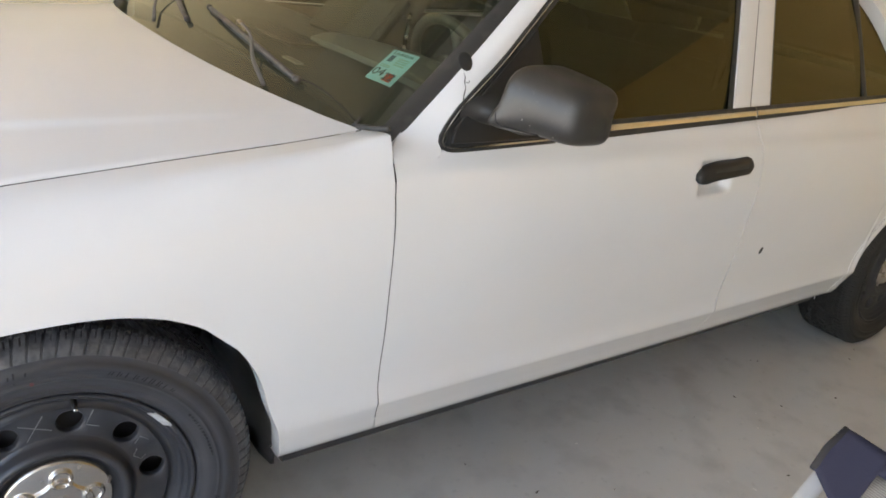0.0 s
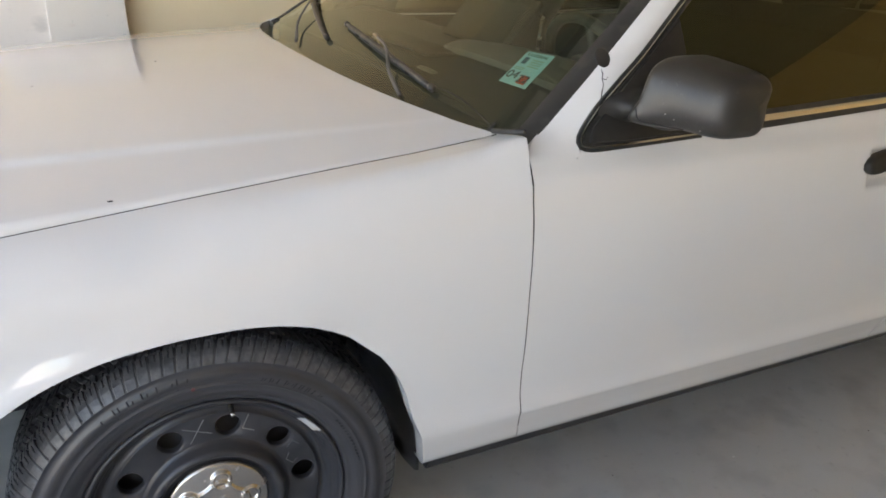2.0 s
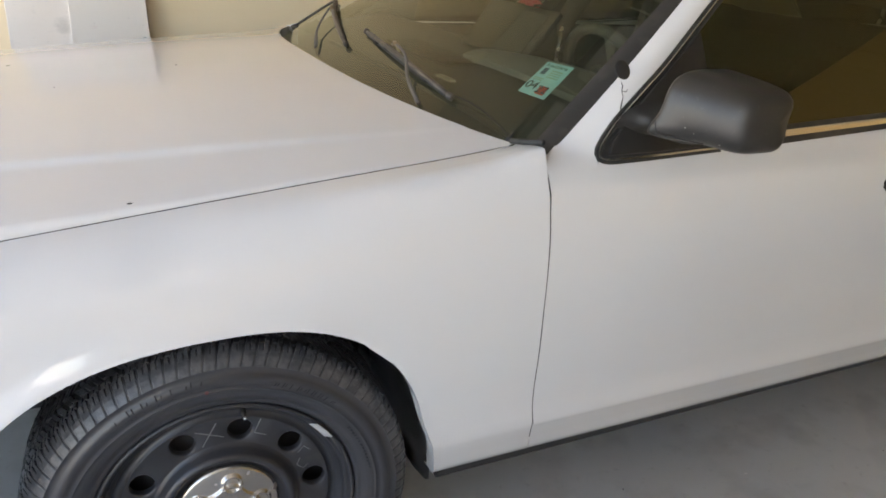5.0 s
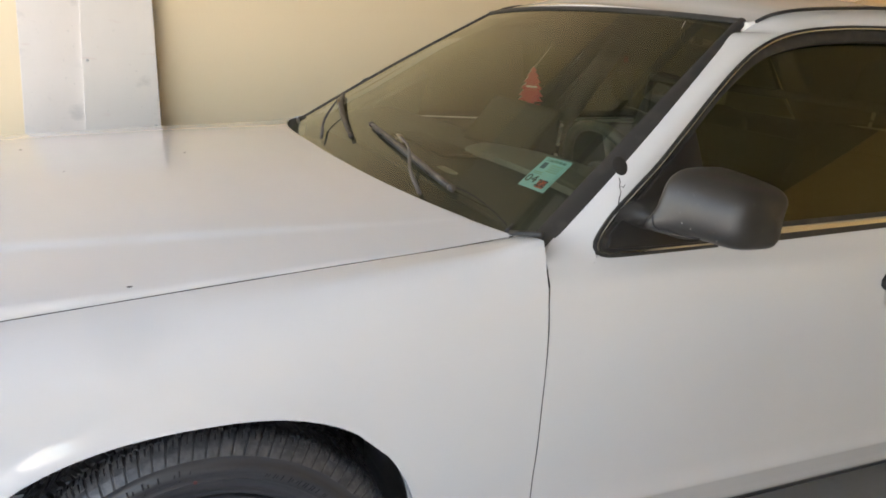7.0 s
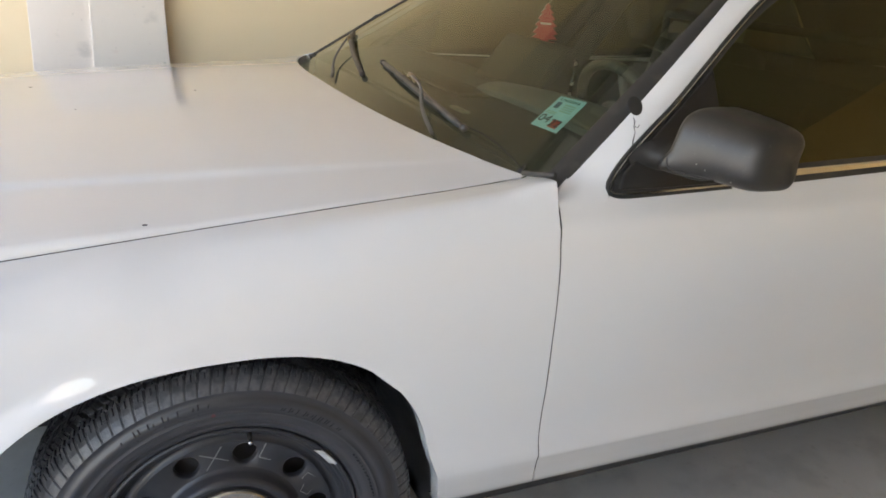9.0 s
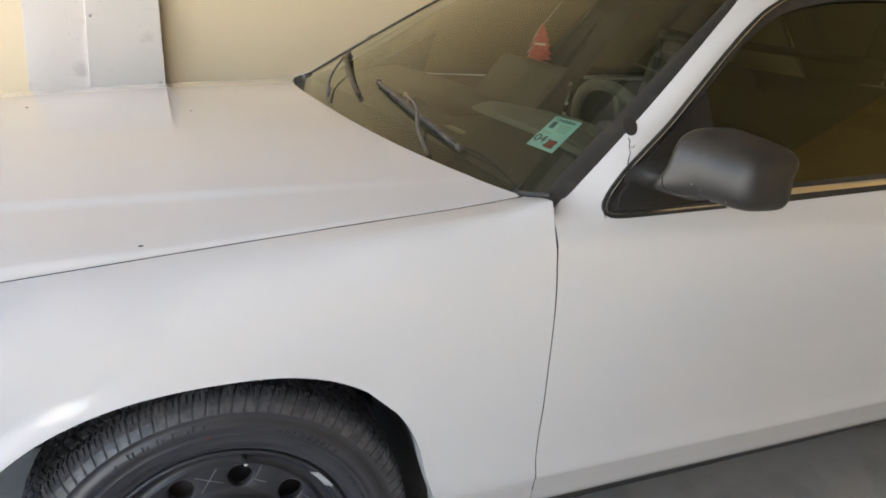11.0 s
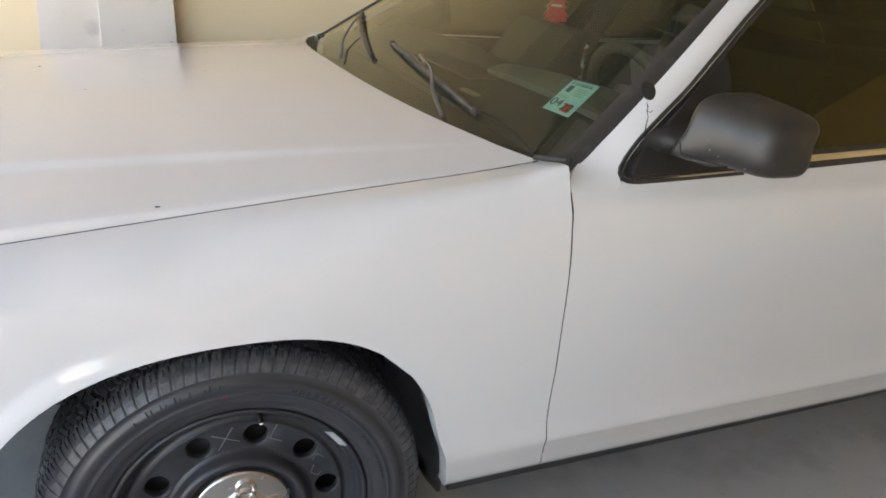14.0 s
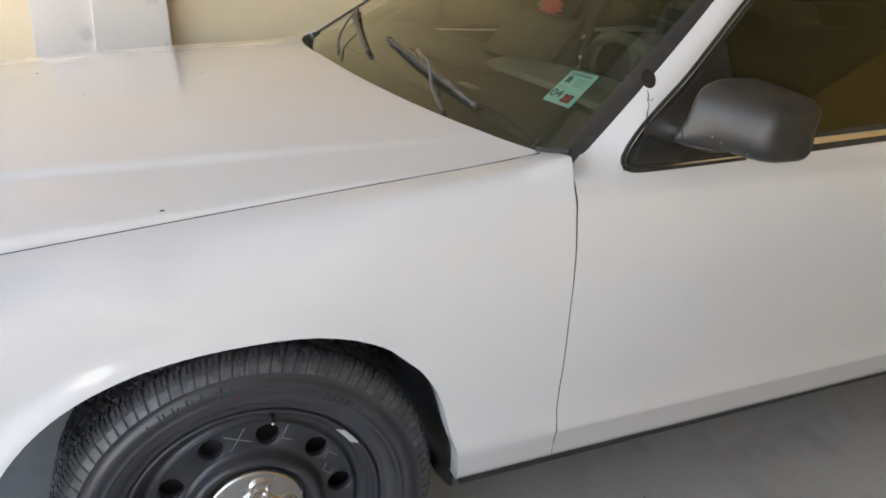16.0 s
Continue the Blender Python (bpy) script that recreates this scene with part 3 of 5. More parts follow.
for mirror in (False, True):
    bm = bmesh.new()
    rows = []
    for p, (x, z) in zip(outer3, inner):
        q = on_glass(x, z)
        up = 0.010 * min(1.0, max(0.0, (p[2] - 0.95) / 0.10)) ** 0.5
        rows.append([Vector(p).lerp(q, k / 10) + Vector((-0.12, -0.85, 0.30)) * up * math.sin(math.pi * k / 10) for k in range(11)])
    # the foot of the pillar flows into the door's shoulder
    at = next(i for i, r in enumerate(rows) if r[0].z > 0.937)
    foot = []
    for i in range(16):
        t = i / 16
        h0, h1, g0, g1 = 2 * t**3 - 3 * t**2 + 1, 3 * t**2 - 2 * t**3, t**3 - 2 * t**2 + t, t**3 - t**2
        r = []
        for k in range(11):
            x = 0.5655 + 0.104 * k / 10
            c = column(x, "door", SILL, 44)
            a, a1 = Vector((seam_a(c[-1][1]) + 0.0010 + 0.104 * k / 10, c[-1][0], c[-1][1])), Vector((0, c[-1][0] - c[-2][0], c[-1][1] - c[-2][1])).normalized()
            b, b1 = rows[at][k], (rows[at + 1][k] - rows[at][k]).normalized()
            ln = (b - a).length
            r.append(a * h0 + a1 * ln * 0.8 * g0 + b * h1 + b1 * ln * g1)
        foot.append(r)
    rows = foot + rows[at:]
    sheet(bm, rows, (0, 0.876, -0.48), 0.04, mirror)
    part("pillar_and_roof_rail", bm, PAINT, car, "white pillar and roof rail over the doors")

# roof skin between the two drip rails
def rail(x):
    o = np.array(DRIP)
    return float(np.interp(x, o[:, 0], o[:, 1])), float(np.interp(x, o[:, 0], o[:, 2]))


bm = bmesh.new()
rows = []
for i in range(41):
    u = i / 40
    r = []
    for j in range(41):
        v = j / 40 * 2 - 1
        x0 = 1.181 + 0.048 * abs(v) ** 2.2
        x = x0 + (2.62 - x0) * u
        yr, zr = rail(min(max(x, 1.20), 2.2))
        zr -= 0.10 * max(0, (x - 2.2) / 0.45) ** 2
        yr += 0.004
        y = yr + (WIDTH - 2 * yr) * (v + 1) / 2
        front = max(0.0, 1 - (x - x0) / 0.35)
        z = zr + 0.004 + (0.062 - 0.030 * front**2) * (1 - abs(v) ** 2.0)
        r.append((x, y, z))
    rows.append(r)
sheet(bm, rows, (0, 0, -1), 0.02)
part("roof", bm, PAINT, car, "white crowned roof")
for mirror in (False, True):
    bm = bmesh.new()
    pts = [Vector(p) + Vector((0, -0.004, 0.006)) for p in outer3[41:]]
    tube(bm, [flip(p) for p in pts] if mirror else pts, 0.0042, 8)
    part("drip_rail_seal", bm, RUBBER, car, "dark rubber drip rail seal")

# windscreen
bm = bmesh.new()
sheet(bm, [[screen((j / 20 - 1) * 0.995, -0.10 + 1.10 * i / 27) for j in range(41)] for i in range(28)])
ws = part("windscreen", bm, WINDSCREEN, car, "lightly tinted green windscreen")
# brown shade band along the top of the glass, its lower edge fading out
for k in range(4):
    bm = bmesh.new()
    low = lambda u: 0.738 + 0.013 * k + 0.03 * u - 0.05 * u * u
    sheet(bm, [[screen(u, low(u) + (0.995 - low(u)) * i / 6, -0.0025 - 0.0006 * k) for u in np.linspace(-0.985, 0.985, 41)] for i in range(7)])
    part("shade_band", bm, SHADE, ws, "brown tinted shade band")
bm = bmesh.new()
for s in (-1, 1):
    sheet(bm, [[screen(s * (1.012 + 0.024 * math.sin(math.pi * min(1, i / 29)) - (0.050 + 0.020 * math.sin(math.pi * min(1, i / 29))) * (1 - 0.35 * i / 30) * k / 6), -0.05 + 1.06 * i / 30, 0.002 + 0.003 * math.sin(math.pi * k / 6)) for k in range(7)] for i in range(31)], (0.55, 0, -0.82), 0.012)
sheet(bm, [[screen(j / 20 - 1, 0.985 + 0.022 * k / 4, 0.003 + 0.005 * math.sin(math.pi * k / 4)) for j in range(41)] for k in range(5)], (0.55, 0, -0.82), 0.012)
part("windscreen_molding", bm, RUBBER, ws, "black windscreen molding")
bm = bmesh.new()
sheet(bm, [[(hood_rear(y) - 0.03 + (0.16 - 0.02 * abs((y - WIDTH / 2) / 0.9)) * k / 6, y, hood_point(hood_rear(y), y).z - 0.075 + 0.005 * k / 6) for y in np.linspace(0.10, WIDTH - 0.10, 41)] for k in range(7)], (0, 0, -1), 0.02)
part("cowl_panel", bm, BLACK, car, "black plastic cowl panel below the windscreen")

# side windows
def pane(name, corners, mirror, parent, mat=SIDEGLASS, inset=0.012, label=""):
    bm = bmesh.new()
    top, (xr, zr), (xl, zl) = corners[:-2], corners[-2], corners[-1]
    rows = []
    for i, (xt, zt) in enumerate(top):      # barrel-curved sheet between the top edge and the belt
        s = i / (len(top) - 1)
        xb, zb = xl + (xr - xl) * s, zl + (zr - zl) * s
        rows.append([on_glass(xb + (xt - xb) * k / 16, zb + (zt - zb) * k / 16, inset - 0.009 + 0.25 * (zb + (zt - zb) * k / 16 - 1.14) ** 2) for k in range(17)])
    sheet(bm, rows, mirror=mirror)
    return part(name, bm, mat, parent, label)


def belt_top(x):
    return 0.959 + 0.034 * (x - 1.613)


def belt_low(x):
    return 0.942 + 0.038 * (x - 1.608)


def inner_z(x):
    return float(np.interp(x, inner[:, 0], inner[:, 1]))


for mirror, fd, rd in ((False, front_doors[0], front_doors[1]), (True, front_doors[2], front_doors[3])):
    top = [(x, inner_z(x) - 0.004) for x in np.linspace(0.73, 1.785, 40)]
    pane("window_glass", top + [(1.625, belt_top(1.62) - 0.01), (0.72, 0.925)], mirror, fd, label="dark tinted front door glass")
    top = [(x, inner_z(x) - 0.004) for x in np.linspace(1.885, 2.30, 20)]
    pane("window_glass", top + [(2.62, belt_top(2.6)), (1.765, belt_top(1.77) - 0.01)], mirror, rd, label="dark tinted rear door glass")
    # pillar covers of the two doors
    for a, b, dd in (((1.608, 1.7435), (1.677, 1.8195), fd), ((1.6815, 1.824), (1.769, 1.897), rd)):
        bm = bmesh.new()
        zs = np.linspace(0.945, 1.372, 14)
        A = np.array([(a[0] + (a[1] - a[0]) * (z - 0.962) / 0.30, z) for z in zs])
        B = np.array([(b[0] + (b[1] - b[0]) * (z - 0.962) / 0.30, z) for z in zs])
        ribbon(bm, A, B, 7, 0.0022, 0.006, mirror, 0.004)
        part("window_pillar", bm, PAINT, dd, "white painted window pillar")
        bm = bmesh.new()
        ribbon(bm, A - (0.004, 0), B + (0.004, 0), 3, 0.0, 0.004, mirror, -0.014)
        part("pillar_lining", bm, DARK, dd, "dark inner lining of the window pillar")
        bm = bmesh.new()
        side = (A - (0.015, 0), A - (0.001, 0)) if dd is fd else (B + (0.001, 0), B + (0.012, 0))
        ribbon(bm, *side, 4, 0.001, 0.006, mirror, 0.0)
        part("pillar_seal", bm, RUBBER, dd, "dark rubber seal beside the window pillar")
        if dd is fd:
            bm = bmesh.new()
            ribbon(bm, B + (0.0004, 0), B + (0.0042, 0), 3, 0.0, 0.004, mirror, 0.0035)
            part("pillar_seam", bm, RUBBER, dd, "dark seam between the two doors' pillars")
    # bright belt molding, in two lengths
    for x0, x1, dd in ((0.985, SEAM_B_X - 0.003, fd), (SEAM_B_X + 0.003, 2.62, rd)):
        bm = bmesh.new()
        xs = np.linspace(x0, x1, 40)
        ribbon(bm, np.array([(x, belt_top(x) - 0.0015) for x in xs]), np.array([(x, belt_top(x) - 0.0130) for x in xs]), 6, 0.005, 0.02, mirror, 0.009)
        part("belt_molding", bm, TRIM, dd, "bright metal belt molding")
        bm = bmesh.new()
        ribbon(bm, np.array([(x, belt_top(x) - 0.0130) for x in xs]), np.array([(x, belt_low(x) - 0.006) for x in xs]), 6, 0.004, 0.02, mirror, 0.006)
        part("belt_seal", bm, RUBBER, dd, "black rubber seal under the belt molding")
        bm = bmesh.new()
        ribbon(bm, np.array([(x, belt_top(x) + 0.0085) for x in xs]), np.array([(x, belt_top(x) - 0.0012) for x in xs]), 4, 0.003, 0.02, mirror, 0.008)
        part("window_seal", bm, RUBBER, dd, "black rubber window seal")
    # trim that edges the window opening
    bm = bmesh.new()
    line = curve_through([(0.96, belt_low(0.96) - 0.003), (0.86, belt_low(0.86) - 0.002), (0.76, 0.9090), (0.73, 0.9085), (0.700, 0.9085), (0.680, 0.911), (0.6685, 0.918), (0.669, 0.929), (0.680, 0.943)] + INNER[1:-2], 150)
    way = np.gradient(line, axis=0)
    way = np.stack([way[:, 1], -way[:, 0]], 1) / np.linalg.norm(way, axis=1)[:, None]
    for name, a0, a1, mat, rise, lab in (("window_gasket", -0.002, 0.0035, RUBBER, 0.004, "black rubber gasket round the window"), ("window_trim", 0.0035, 0.0068, TRIM, 0.005, "thin bright trim round the window")):
        bm = bmesh.new()
        ribbon(bm, line + way * a0, line + way * a1, 5, 0.002, 0.02, mirror, rise)
        part(name, bm, mat, fd, lab)
    bm = bmesh.new()
    wide = 0.009 + 0.014 * np.clip((line[:, 0] - 1.05) / 0.25, 0, 1)
    ribbon(bm, line + way * 0.008, line + way * (0.008 + wide[:, None]), 5, 0.002, 0.02, mirror, -0.001)
    part("window_channel", bm, RUBBER, fd, "black rubber window channel")

# ---- wheels ----
trd = Mat("dusty_tread_rubber", (0.042, 0.044, 0.050), 0.36)
trd.tint(trd.ramp(trd.noise(60.0, 6), 0.42, 0.62, 0, 0.9), (0.088, 0.090, 0.095))
trd.bump(trd.noise(350.0, 3), 0.0006, 0.5)
# darker copy of the rubber: the shade on the rear tyres is in its colour
old = Mat("shaded_rear_rubber", (0.011, 0.010, 0.009), 0.75)
old.tint(old.ramp(old.noise(30.0, 5), 0.45, 0.7, 0, 0.6), (0.016, 0.014, 0.012))
old.bump(old.noise(350.0, 3), 0.0006, 0.5)
TREAD = trd.m
BRAKE = Mat("brake_steel", (0.045, 0.043, 0.043), 0.6).m
N_HOLES, HOLE_R, HOLE_AT = 10, 0.0205, 0.1535


def build_wheel(at, turn, spin, mirror, front):
    """Rim with its tyre, cap, valve and weight; local y points into the car, 0 at the rim's outer flange."""
    bm = bmesh.new()
    rim = [(0.205, 0.175), (0.200, 0.160), (0.185, 0.120), (0.190, 0.060), (0.203, 0.020), (0.213, 0.012), (0.2205, 0.010), (0.2225, 0.004), (0.2215, -0.002), (0.2180, -0.0035),
           (0.2145, -0.001), (0.2125, 0.005), (0.2095, 0.010), (0.2065, 0.0115), (0.2045, 0.016), (0.2010, 0.0215), (0.1975, 0.0235), (0.1955, 0.027), (0.1915, 0.031), (0.1865, 0.0315), (0.1820, 0.0275), (0.1795, 0.0255)]
    lathe(bm, rim, 120)
    lathe(bm, [(0.1275, 0.0255), (0.1245, 0.024), (0.1205, 0.019), (0.1165, 0.0105), (0.1125, 0.0055), (0.1080, 0.0040), (0.1030, 0.0060), (0.0995, 0.0110), (0.0960, 0.0180), (0.0900, 0.0220), (0.070, 0.0240), (0.0, 0.0240)], 120)
    # flat ring pierced by round holes
    r0, r1, step, m = 0.1275, 0.1795, math.tau / N_HOLES, 32
    for k in range(N_HOLES):
        a = k * step + spin
        top, deep, edge = [], [], []
        wc = math.atan2(step / 2 * HOLE_AT, r1 - HOLE_AT)
        spread = [wc * (i / 4 - 1) for i in range(8)] + [wc + (math.pi - 2 * wc) * i / 8 for i in range(8)]
        for w in spread + [math.pi + q for q in spread]:
            cx, cz = math.sin(w), math.cos(w)          # cx along the ring, cz outward
            top.append((HOLE_AT + cz * HOLE_R, a + cx * HOLE_R / HOLE_AT))
            s = min(step / 2 / abs(cx) * HOLE_AT if abs(cx) > 1e-6 else 9, ((r1 - HOLE_AT) if cz > 0 else (HOLE_AT - r0)) / abs(cz) if abs(cz) > 1e-6 else 9)
            edge.append((HOLE_AT + cz * s, a + cx * s / HOLE_AT))
        pol = lambda q, y: bm.verts.new((q[0] * math.sin(q[1]), y, q[0] * math.cos(q[1])))
        E = [pol(q, 0.0255) for q in edge]
        T = [pol((HOLE_AT + (q[0] - HOLE_AT) * 1.10, a + (q[1] - a) * 1.10), 0.0255) for q in top]
        I = [pol(q, 0.0275) for q in top]
        D = [pol(q, 0.0390) for q in top]
        for i in range(m):
            j = (i + 1) % m
            for P, Q in ((E, T), (T, I), (I, D)):
                bm.faces.new([P[i], P[j], Q[j], Q[i]])
    bmesh.ops.remove_doubles(bm, verts=bm.verts[:], dist=0.0003)
    bmesh.ops.recalc_face_normals(bm, faces=bm.faces[:])
    # all but the near front wheel get darker steel and rubber, with shade coloured in
    wheel = part("wheel", bm, STEEL if front else DARK, car, "black painted steel wheel with ten round holes")
    # tyre
    bm = bmesh.new()
    side = [(0.2160, 0.010), (0.2235, 0.001), (0.2275, -0.0035), (0.2300, -0.0050), (0.2335, -0.0052), (0.2350, -0.0066), (0.2420, -0.0100), (0.2440, -0.0118), (0.2550, -0.0142), (0.2590, -0.0146), (0.2600, -0.0158), (0.2612, -0.0148), (0.2700, -0.0152), (0.2715, -0.0166), (0.2840, -0.0154),
            (0.2855, -0.0136), (0.2960, -0.0105), (0.2980, -0.0116), (0.3000, -0.0112), (0.3015, -0.0084), (0.3060, -0.0058), (0.3120, -0.0020), (0.3180, 0.0035), (0.3220, 0.0090), (0.3240, 0.0160)]
    prof = side + [(0.3245, 0.05), (0.3250, 0.094), (0.3245, 0.14)] + [(r, 0.188 - y) for r, y in side[::-1]]
    lathe(bm, prof, 144)
    bmesh.ops.recalc_face_normals(bm, faces=bm.faces[:])
    part("tyre", bm, TYRE if front else old.m, wheel, "black rubber tyre")
    # tread blocks
    bm = bmesh.new()
    rng = random.Random(7)
    n = 98
    ribs = [(0.0355, 0.0610, -0.40), (0.0690, 0.0900, 0.40), (0.0980, 0.1190, -0.40), (0.1250, 0.1440, 0.40)]
    pt = lambda r, a, y: bm.verts.new((r * math.sin(a), y, r * math.cos(a)))

    def block(stations, a, w, skew):
        rings = []
        for i, (y, r, d) in enumerate(stations):
            s = skew * i / max(1, len(stations) - 1)
            rings.append([pt(r - d, a - w + s, y), pt(r - 0.0008, a - w * 0.94 + s, y), pt(r, a - w * 0.8 + s, y), pt(r, a + w * 0.8 + s, y), pt(r - 0.0008, a + w * 0.94 + s, y), pt(r - d, a + w + s, y)])
        for p, q in zip(rings, rings[1:]):
            for i in range(5):
                bm.faces.new([p[i], p[i + 1], q[i + 1], q[i]])
        bm.faces.new(rings[0])
        bm.faces.new(rings[-1][::-1])

    for k in range(n):
        a = k * math.tau / n
        pitch = math.tau / n
        w = pitch * (0.425 + 0.03 * rng.random())
        for sgn in (1, -1):
            Y = (lambda y: y) if sgn > 0 else (lambda y: 0.188 - y)
            b = a + (0 if sgn > 0 else 0.03)
            # plain outer half that wraps over the shoulder
            block([(Y(-0.0124), 0.2992, 0.0012), (Y(-0.0080), 0.3062, 0.002), (Y(-0.0030), 0.3130, 0.003), (Y(0.0030 + 0.002 * rng.random()), 0.3194, 0.004)], b, w, 0.016 * sgn)
            # stepped inner half, cut into staggered teeth by its sipes
            for off, y0, y1, half in ((-0.22, 0.0030, 0.0135, 0.19), (0.24, 0.0030, 0.0175, 0.16), (-0.02, 0.0160, 0.0270, 0.20), (0.46, 0.0195, 0.0305, 0.17)):
                lift = 0.0014 * rng.random()
                rr = lambda y: float(np.interp(y, (0.003, 0.0088, 0.014, 0.022, 0.037), (0.3194, 0.3248, 0.3282, 0.3300, 0.3308))) - lift
                y1 += 0.002 * rng.random()
                block([(Y(y), rr(y), 0.006) for y in (y0, (y0 + y1) / 2, y1)], b + pitch * off + 0.018 * sgn, pitch * half, 0.006 * sgn)
        for y0, y1, sk in ribs:
            y0, y1 = y0 + 0.005 * (k % 2), y1 + 0.005 * (k % 2) - 0.002
            rt = lambda y: 0.3312 - 0.0040 * max(0.0, abs(y - 0.094) / 0.075) ** 3
            for half in (-0.25, 0.25):
                ym = (y0 + y1) / 2 + 0.004 * rng.uniform(-1, 1)
                block([(y0, rt(y0) - 0.001 * rng.random(), 0.008), (ym, rt(ym), 0.008), (y1, rt(y1), 0.008)], a + pitch * half + 0.02 * rng.random(), w * 0.46, sk * 0.09)
    bmesh.ops.recalc_face_normals(bm, faces=bm.faces[:])
    tagged(part("tread", bm, TREAD if front else old.m, wheel, "siped tread blocks of the tyre", smooth=False), kind="stuff")
    # raised marks on the sidewall, too worn to read
    bm = bmesh.new()
    rng = random.Random(3)
    for start, count, r, h, wd in ((-0.62, 7, 0.279, 0.020, 0.017), (0.30, 9, 0.270, 0.010, 0.010), (0.95, 14, 0.252, 0.006, 0.006), (2.5, 7, 0.279, 0.020, 0.017), (-2.0, 12, 0.262, 0.009, 0.009), (1.75, 8, 0.262, 0.010, 0.009)):
        a = start
        for _ in range(count):
            for s in range(rng.choice((1, 2, 2))):
                aa = a + s * wd * 0.45 / r
                hh = h * rng.choice((1.0, 0.9, 0.55))
                v = [bm.verts.new(((r + dr) * math.sin(aa + da), -0.0167 + 0.0035 * ((r - 0.27) / 0.02) ** 2, (r + dr) * math.cos(aa + da))) for dr, da in
                     ((-hh / 2, 0), (-hh / 2, 0.0016 / r * 1.3), (hh / 2, 0.0016 / r * 1.3 + 0.01), (hh / 2, 0.01))]
                bm.faces.new(v)
            a += wd * 1.35 / r
    bmesh.ops.solidify(bm, geom=bm.faces[:], thickness=0.0015)
    tagged(part("sidewall_marking", bm, Mat("glossy_rubber", (0.035, 0.035, 0.038), 0.25).m, wheel, "raised markings on the sidewall, too worn to read", smooth=False), kind="stuff")
    if front:
        # chrome centre cap: dished rim, five lug bosses joined by a raised star
        bm = bmesh.new()
        nA, nR = 240, 64
        lug0 = math.atan2(0.007, 0.0565)

        def cap_y(r, a):
            y = 0.013 - 0.008 * (1 - (r / 0.0875) ** 2) if r < 0.0875 else 0.013
            if r > 0.082:
                y += 0.006 * ((r - 0.082) / 0.006) ** 2
            d = (a - lug0 + math.pi / 5) % (math.tau / 5) - math.pi / 5
            star = 0.0430 + 0.0090 * math.cos(d * 2.5) ** 2
            y -= 0.0020 / (1 + math.exp((r - star) * 1100))
            y -= 0.0034 * math.exp(-((r - star) / 0.0026) ** 2)
            lx, lz = r * math.sin(d), r * math.cos(d) - 0.0550
            q = math.hypot(lx, lz)
            y -= 0.0052 * math.exp(-((q - 0.0146) / 0.0026) ** 2) + 0.0012 / (1 + math.exp((q - 0.0100) * 1400))
            e = math.hypot(r * math.sin(a - 0.55) / 0.0115, r * math.cos(a - 0.55) / 0.0245)
            y -= 0.0013 * math.exp(-((e - 0.95) / 0.07) ** 2)
            return y

        rows = [[(r * math.sin(k * math.tau / nA), cap_y(r, k * math.tau / nA), r * math.cos(k * math.tau / nA)) for k in range(nA)] for r in [0.0008] + [0.0880 * i / nR for i in range(1, nR + 1)]]
        sheet(bm, rows, closed=True)
        bmesh.ops.recalc_face_normals(bm, faces=bm.faces[:])
        part("hub_cap", bm, CAP, wheel, "satin bright steel centre cap with five lug bosses")
        # valve, weight, chalk strokes, paint dot
        bm = bmesh.new()
        tube(bm, [(0.034, 0.030, 0.187), (0.034, 0.020, 0.1855), (0.034, 0.012, 0.1845)], [0.005, 0.0045, 0.0040], 12)
        part("valve_stem", bm, BLACK, wheel)
        bm = bmesh.new()
        tube(bm, [(0.034, 0.012, 0.1845), (0.034, 0.005, 0.1838)], 0.0036, 12)
        part("valve_cap", bm, CHROME, wheel, "small bright valve cap")
        bm = bmesh.new()
        a0, a1 = math.radians(44.2), math.radians(55.2)
        rows = []
        for k in range(9):
            a = a0 + (a1 - a0) * k / 8
            rows.append([(r * math.sin(a), y, r * math.cos(a)) for r, y in ((0.2045, 0.010), (0.2075, 0.006), (0.2115, 0.0015), (0.2150, -0.0045), (0.2185, -0.0062))])
        sheet(bm, rows, (0, 1, 0), 0.003)
        wm = Mat("zinc_weight", (0.55, 0.55, 0.55), 0.45, metal=0.4)
        wm.tint(wm.ramp(wm.noise(60), 0.5, 0.7, 0, 0.6), (0.35, 0.34, 0.33))
        part("wheel_weight", bm, wm.m, wheel, "pale clip-on balance weight")
        chalk = Mat("chalk", (0.30, 0.30, 0.30), 0.9).m

        def stroke(pts, wd=0.0011):
            bm = bmesh.new()
            for (xa, za), (xb, zb) in zip(pts, pts[1:]):
                d = Vector((xb - xa, 0, zb - za)).normalized()
                nrm = Vector((-d.z, 0, d.x)) * wd
                A, B = Vector((xa, 0.0248, za)), Vector((xb, 0.0248, zb))
                bm.faces.new([bm.verts.new(p) for p in (A - nrm, B - nrm * 0.6, B + nrm * 0.6, A + nrm)])
            bmesh.ops.solidify(bm, geom=bm.faces[:], thickness=0.0003)
            part("chalk_mark", bm, chalk, wheel, "thin chalk stroke on the wheel", smooth=False)

        stroke([(-0.047, 0.160), (0.000, 0.142)])
        stroke([(-0.012, 0.172), (-0.036, 0.128)])
        stroke([(0.062, 0.166), (0.050, 0.140), (0.070, 0.131)])
        stroke([(0.124, 0.080), (0.134, 0.092), (0.147, 0.082)], 0.0007)
        stroke([(0.128, 0.068), (0.122, 0.054), (0.134, 0.044), (0.142, 0.052)], 0.0007)
        bm = bmesh.new()
        rr, aa = 0.262, math.radians(-5.5)
        bmesh.ops.create_circle(bm, cap_ends=True, radius=0.0032, segments=10, matrix=Matrix.Translation((rr * math.sin(aa), -0.0165, rr * math.cos(aa))) @ Matrix.Rotation(math.pi / 2, 4, "X"))
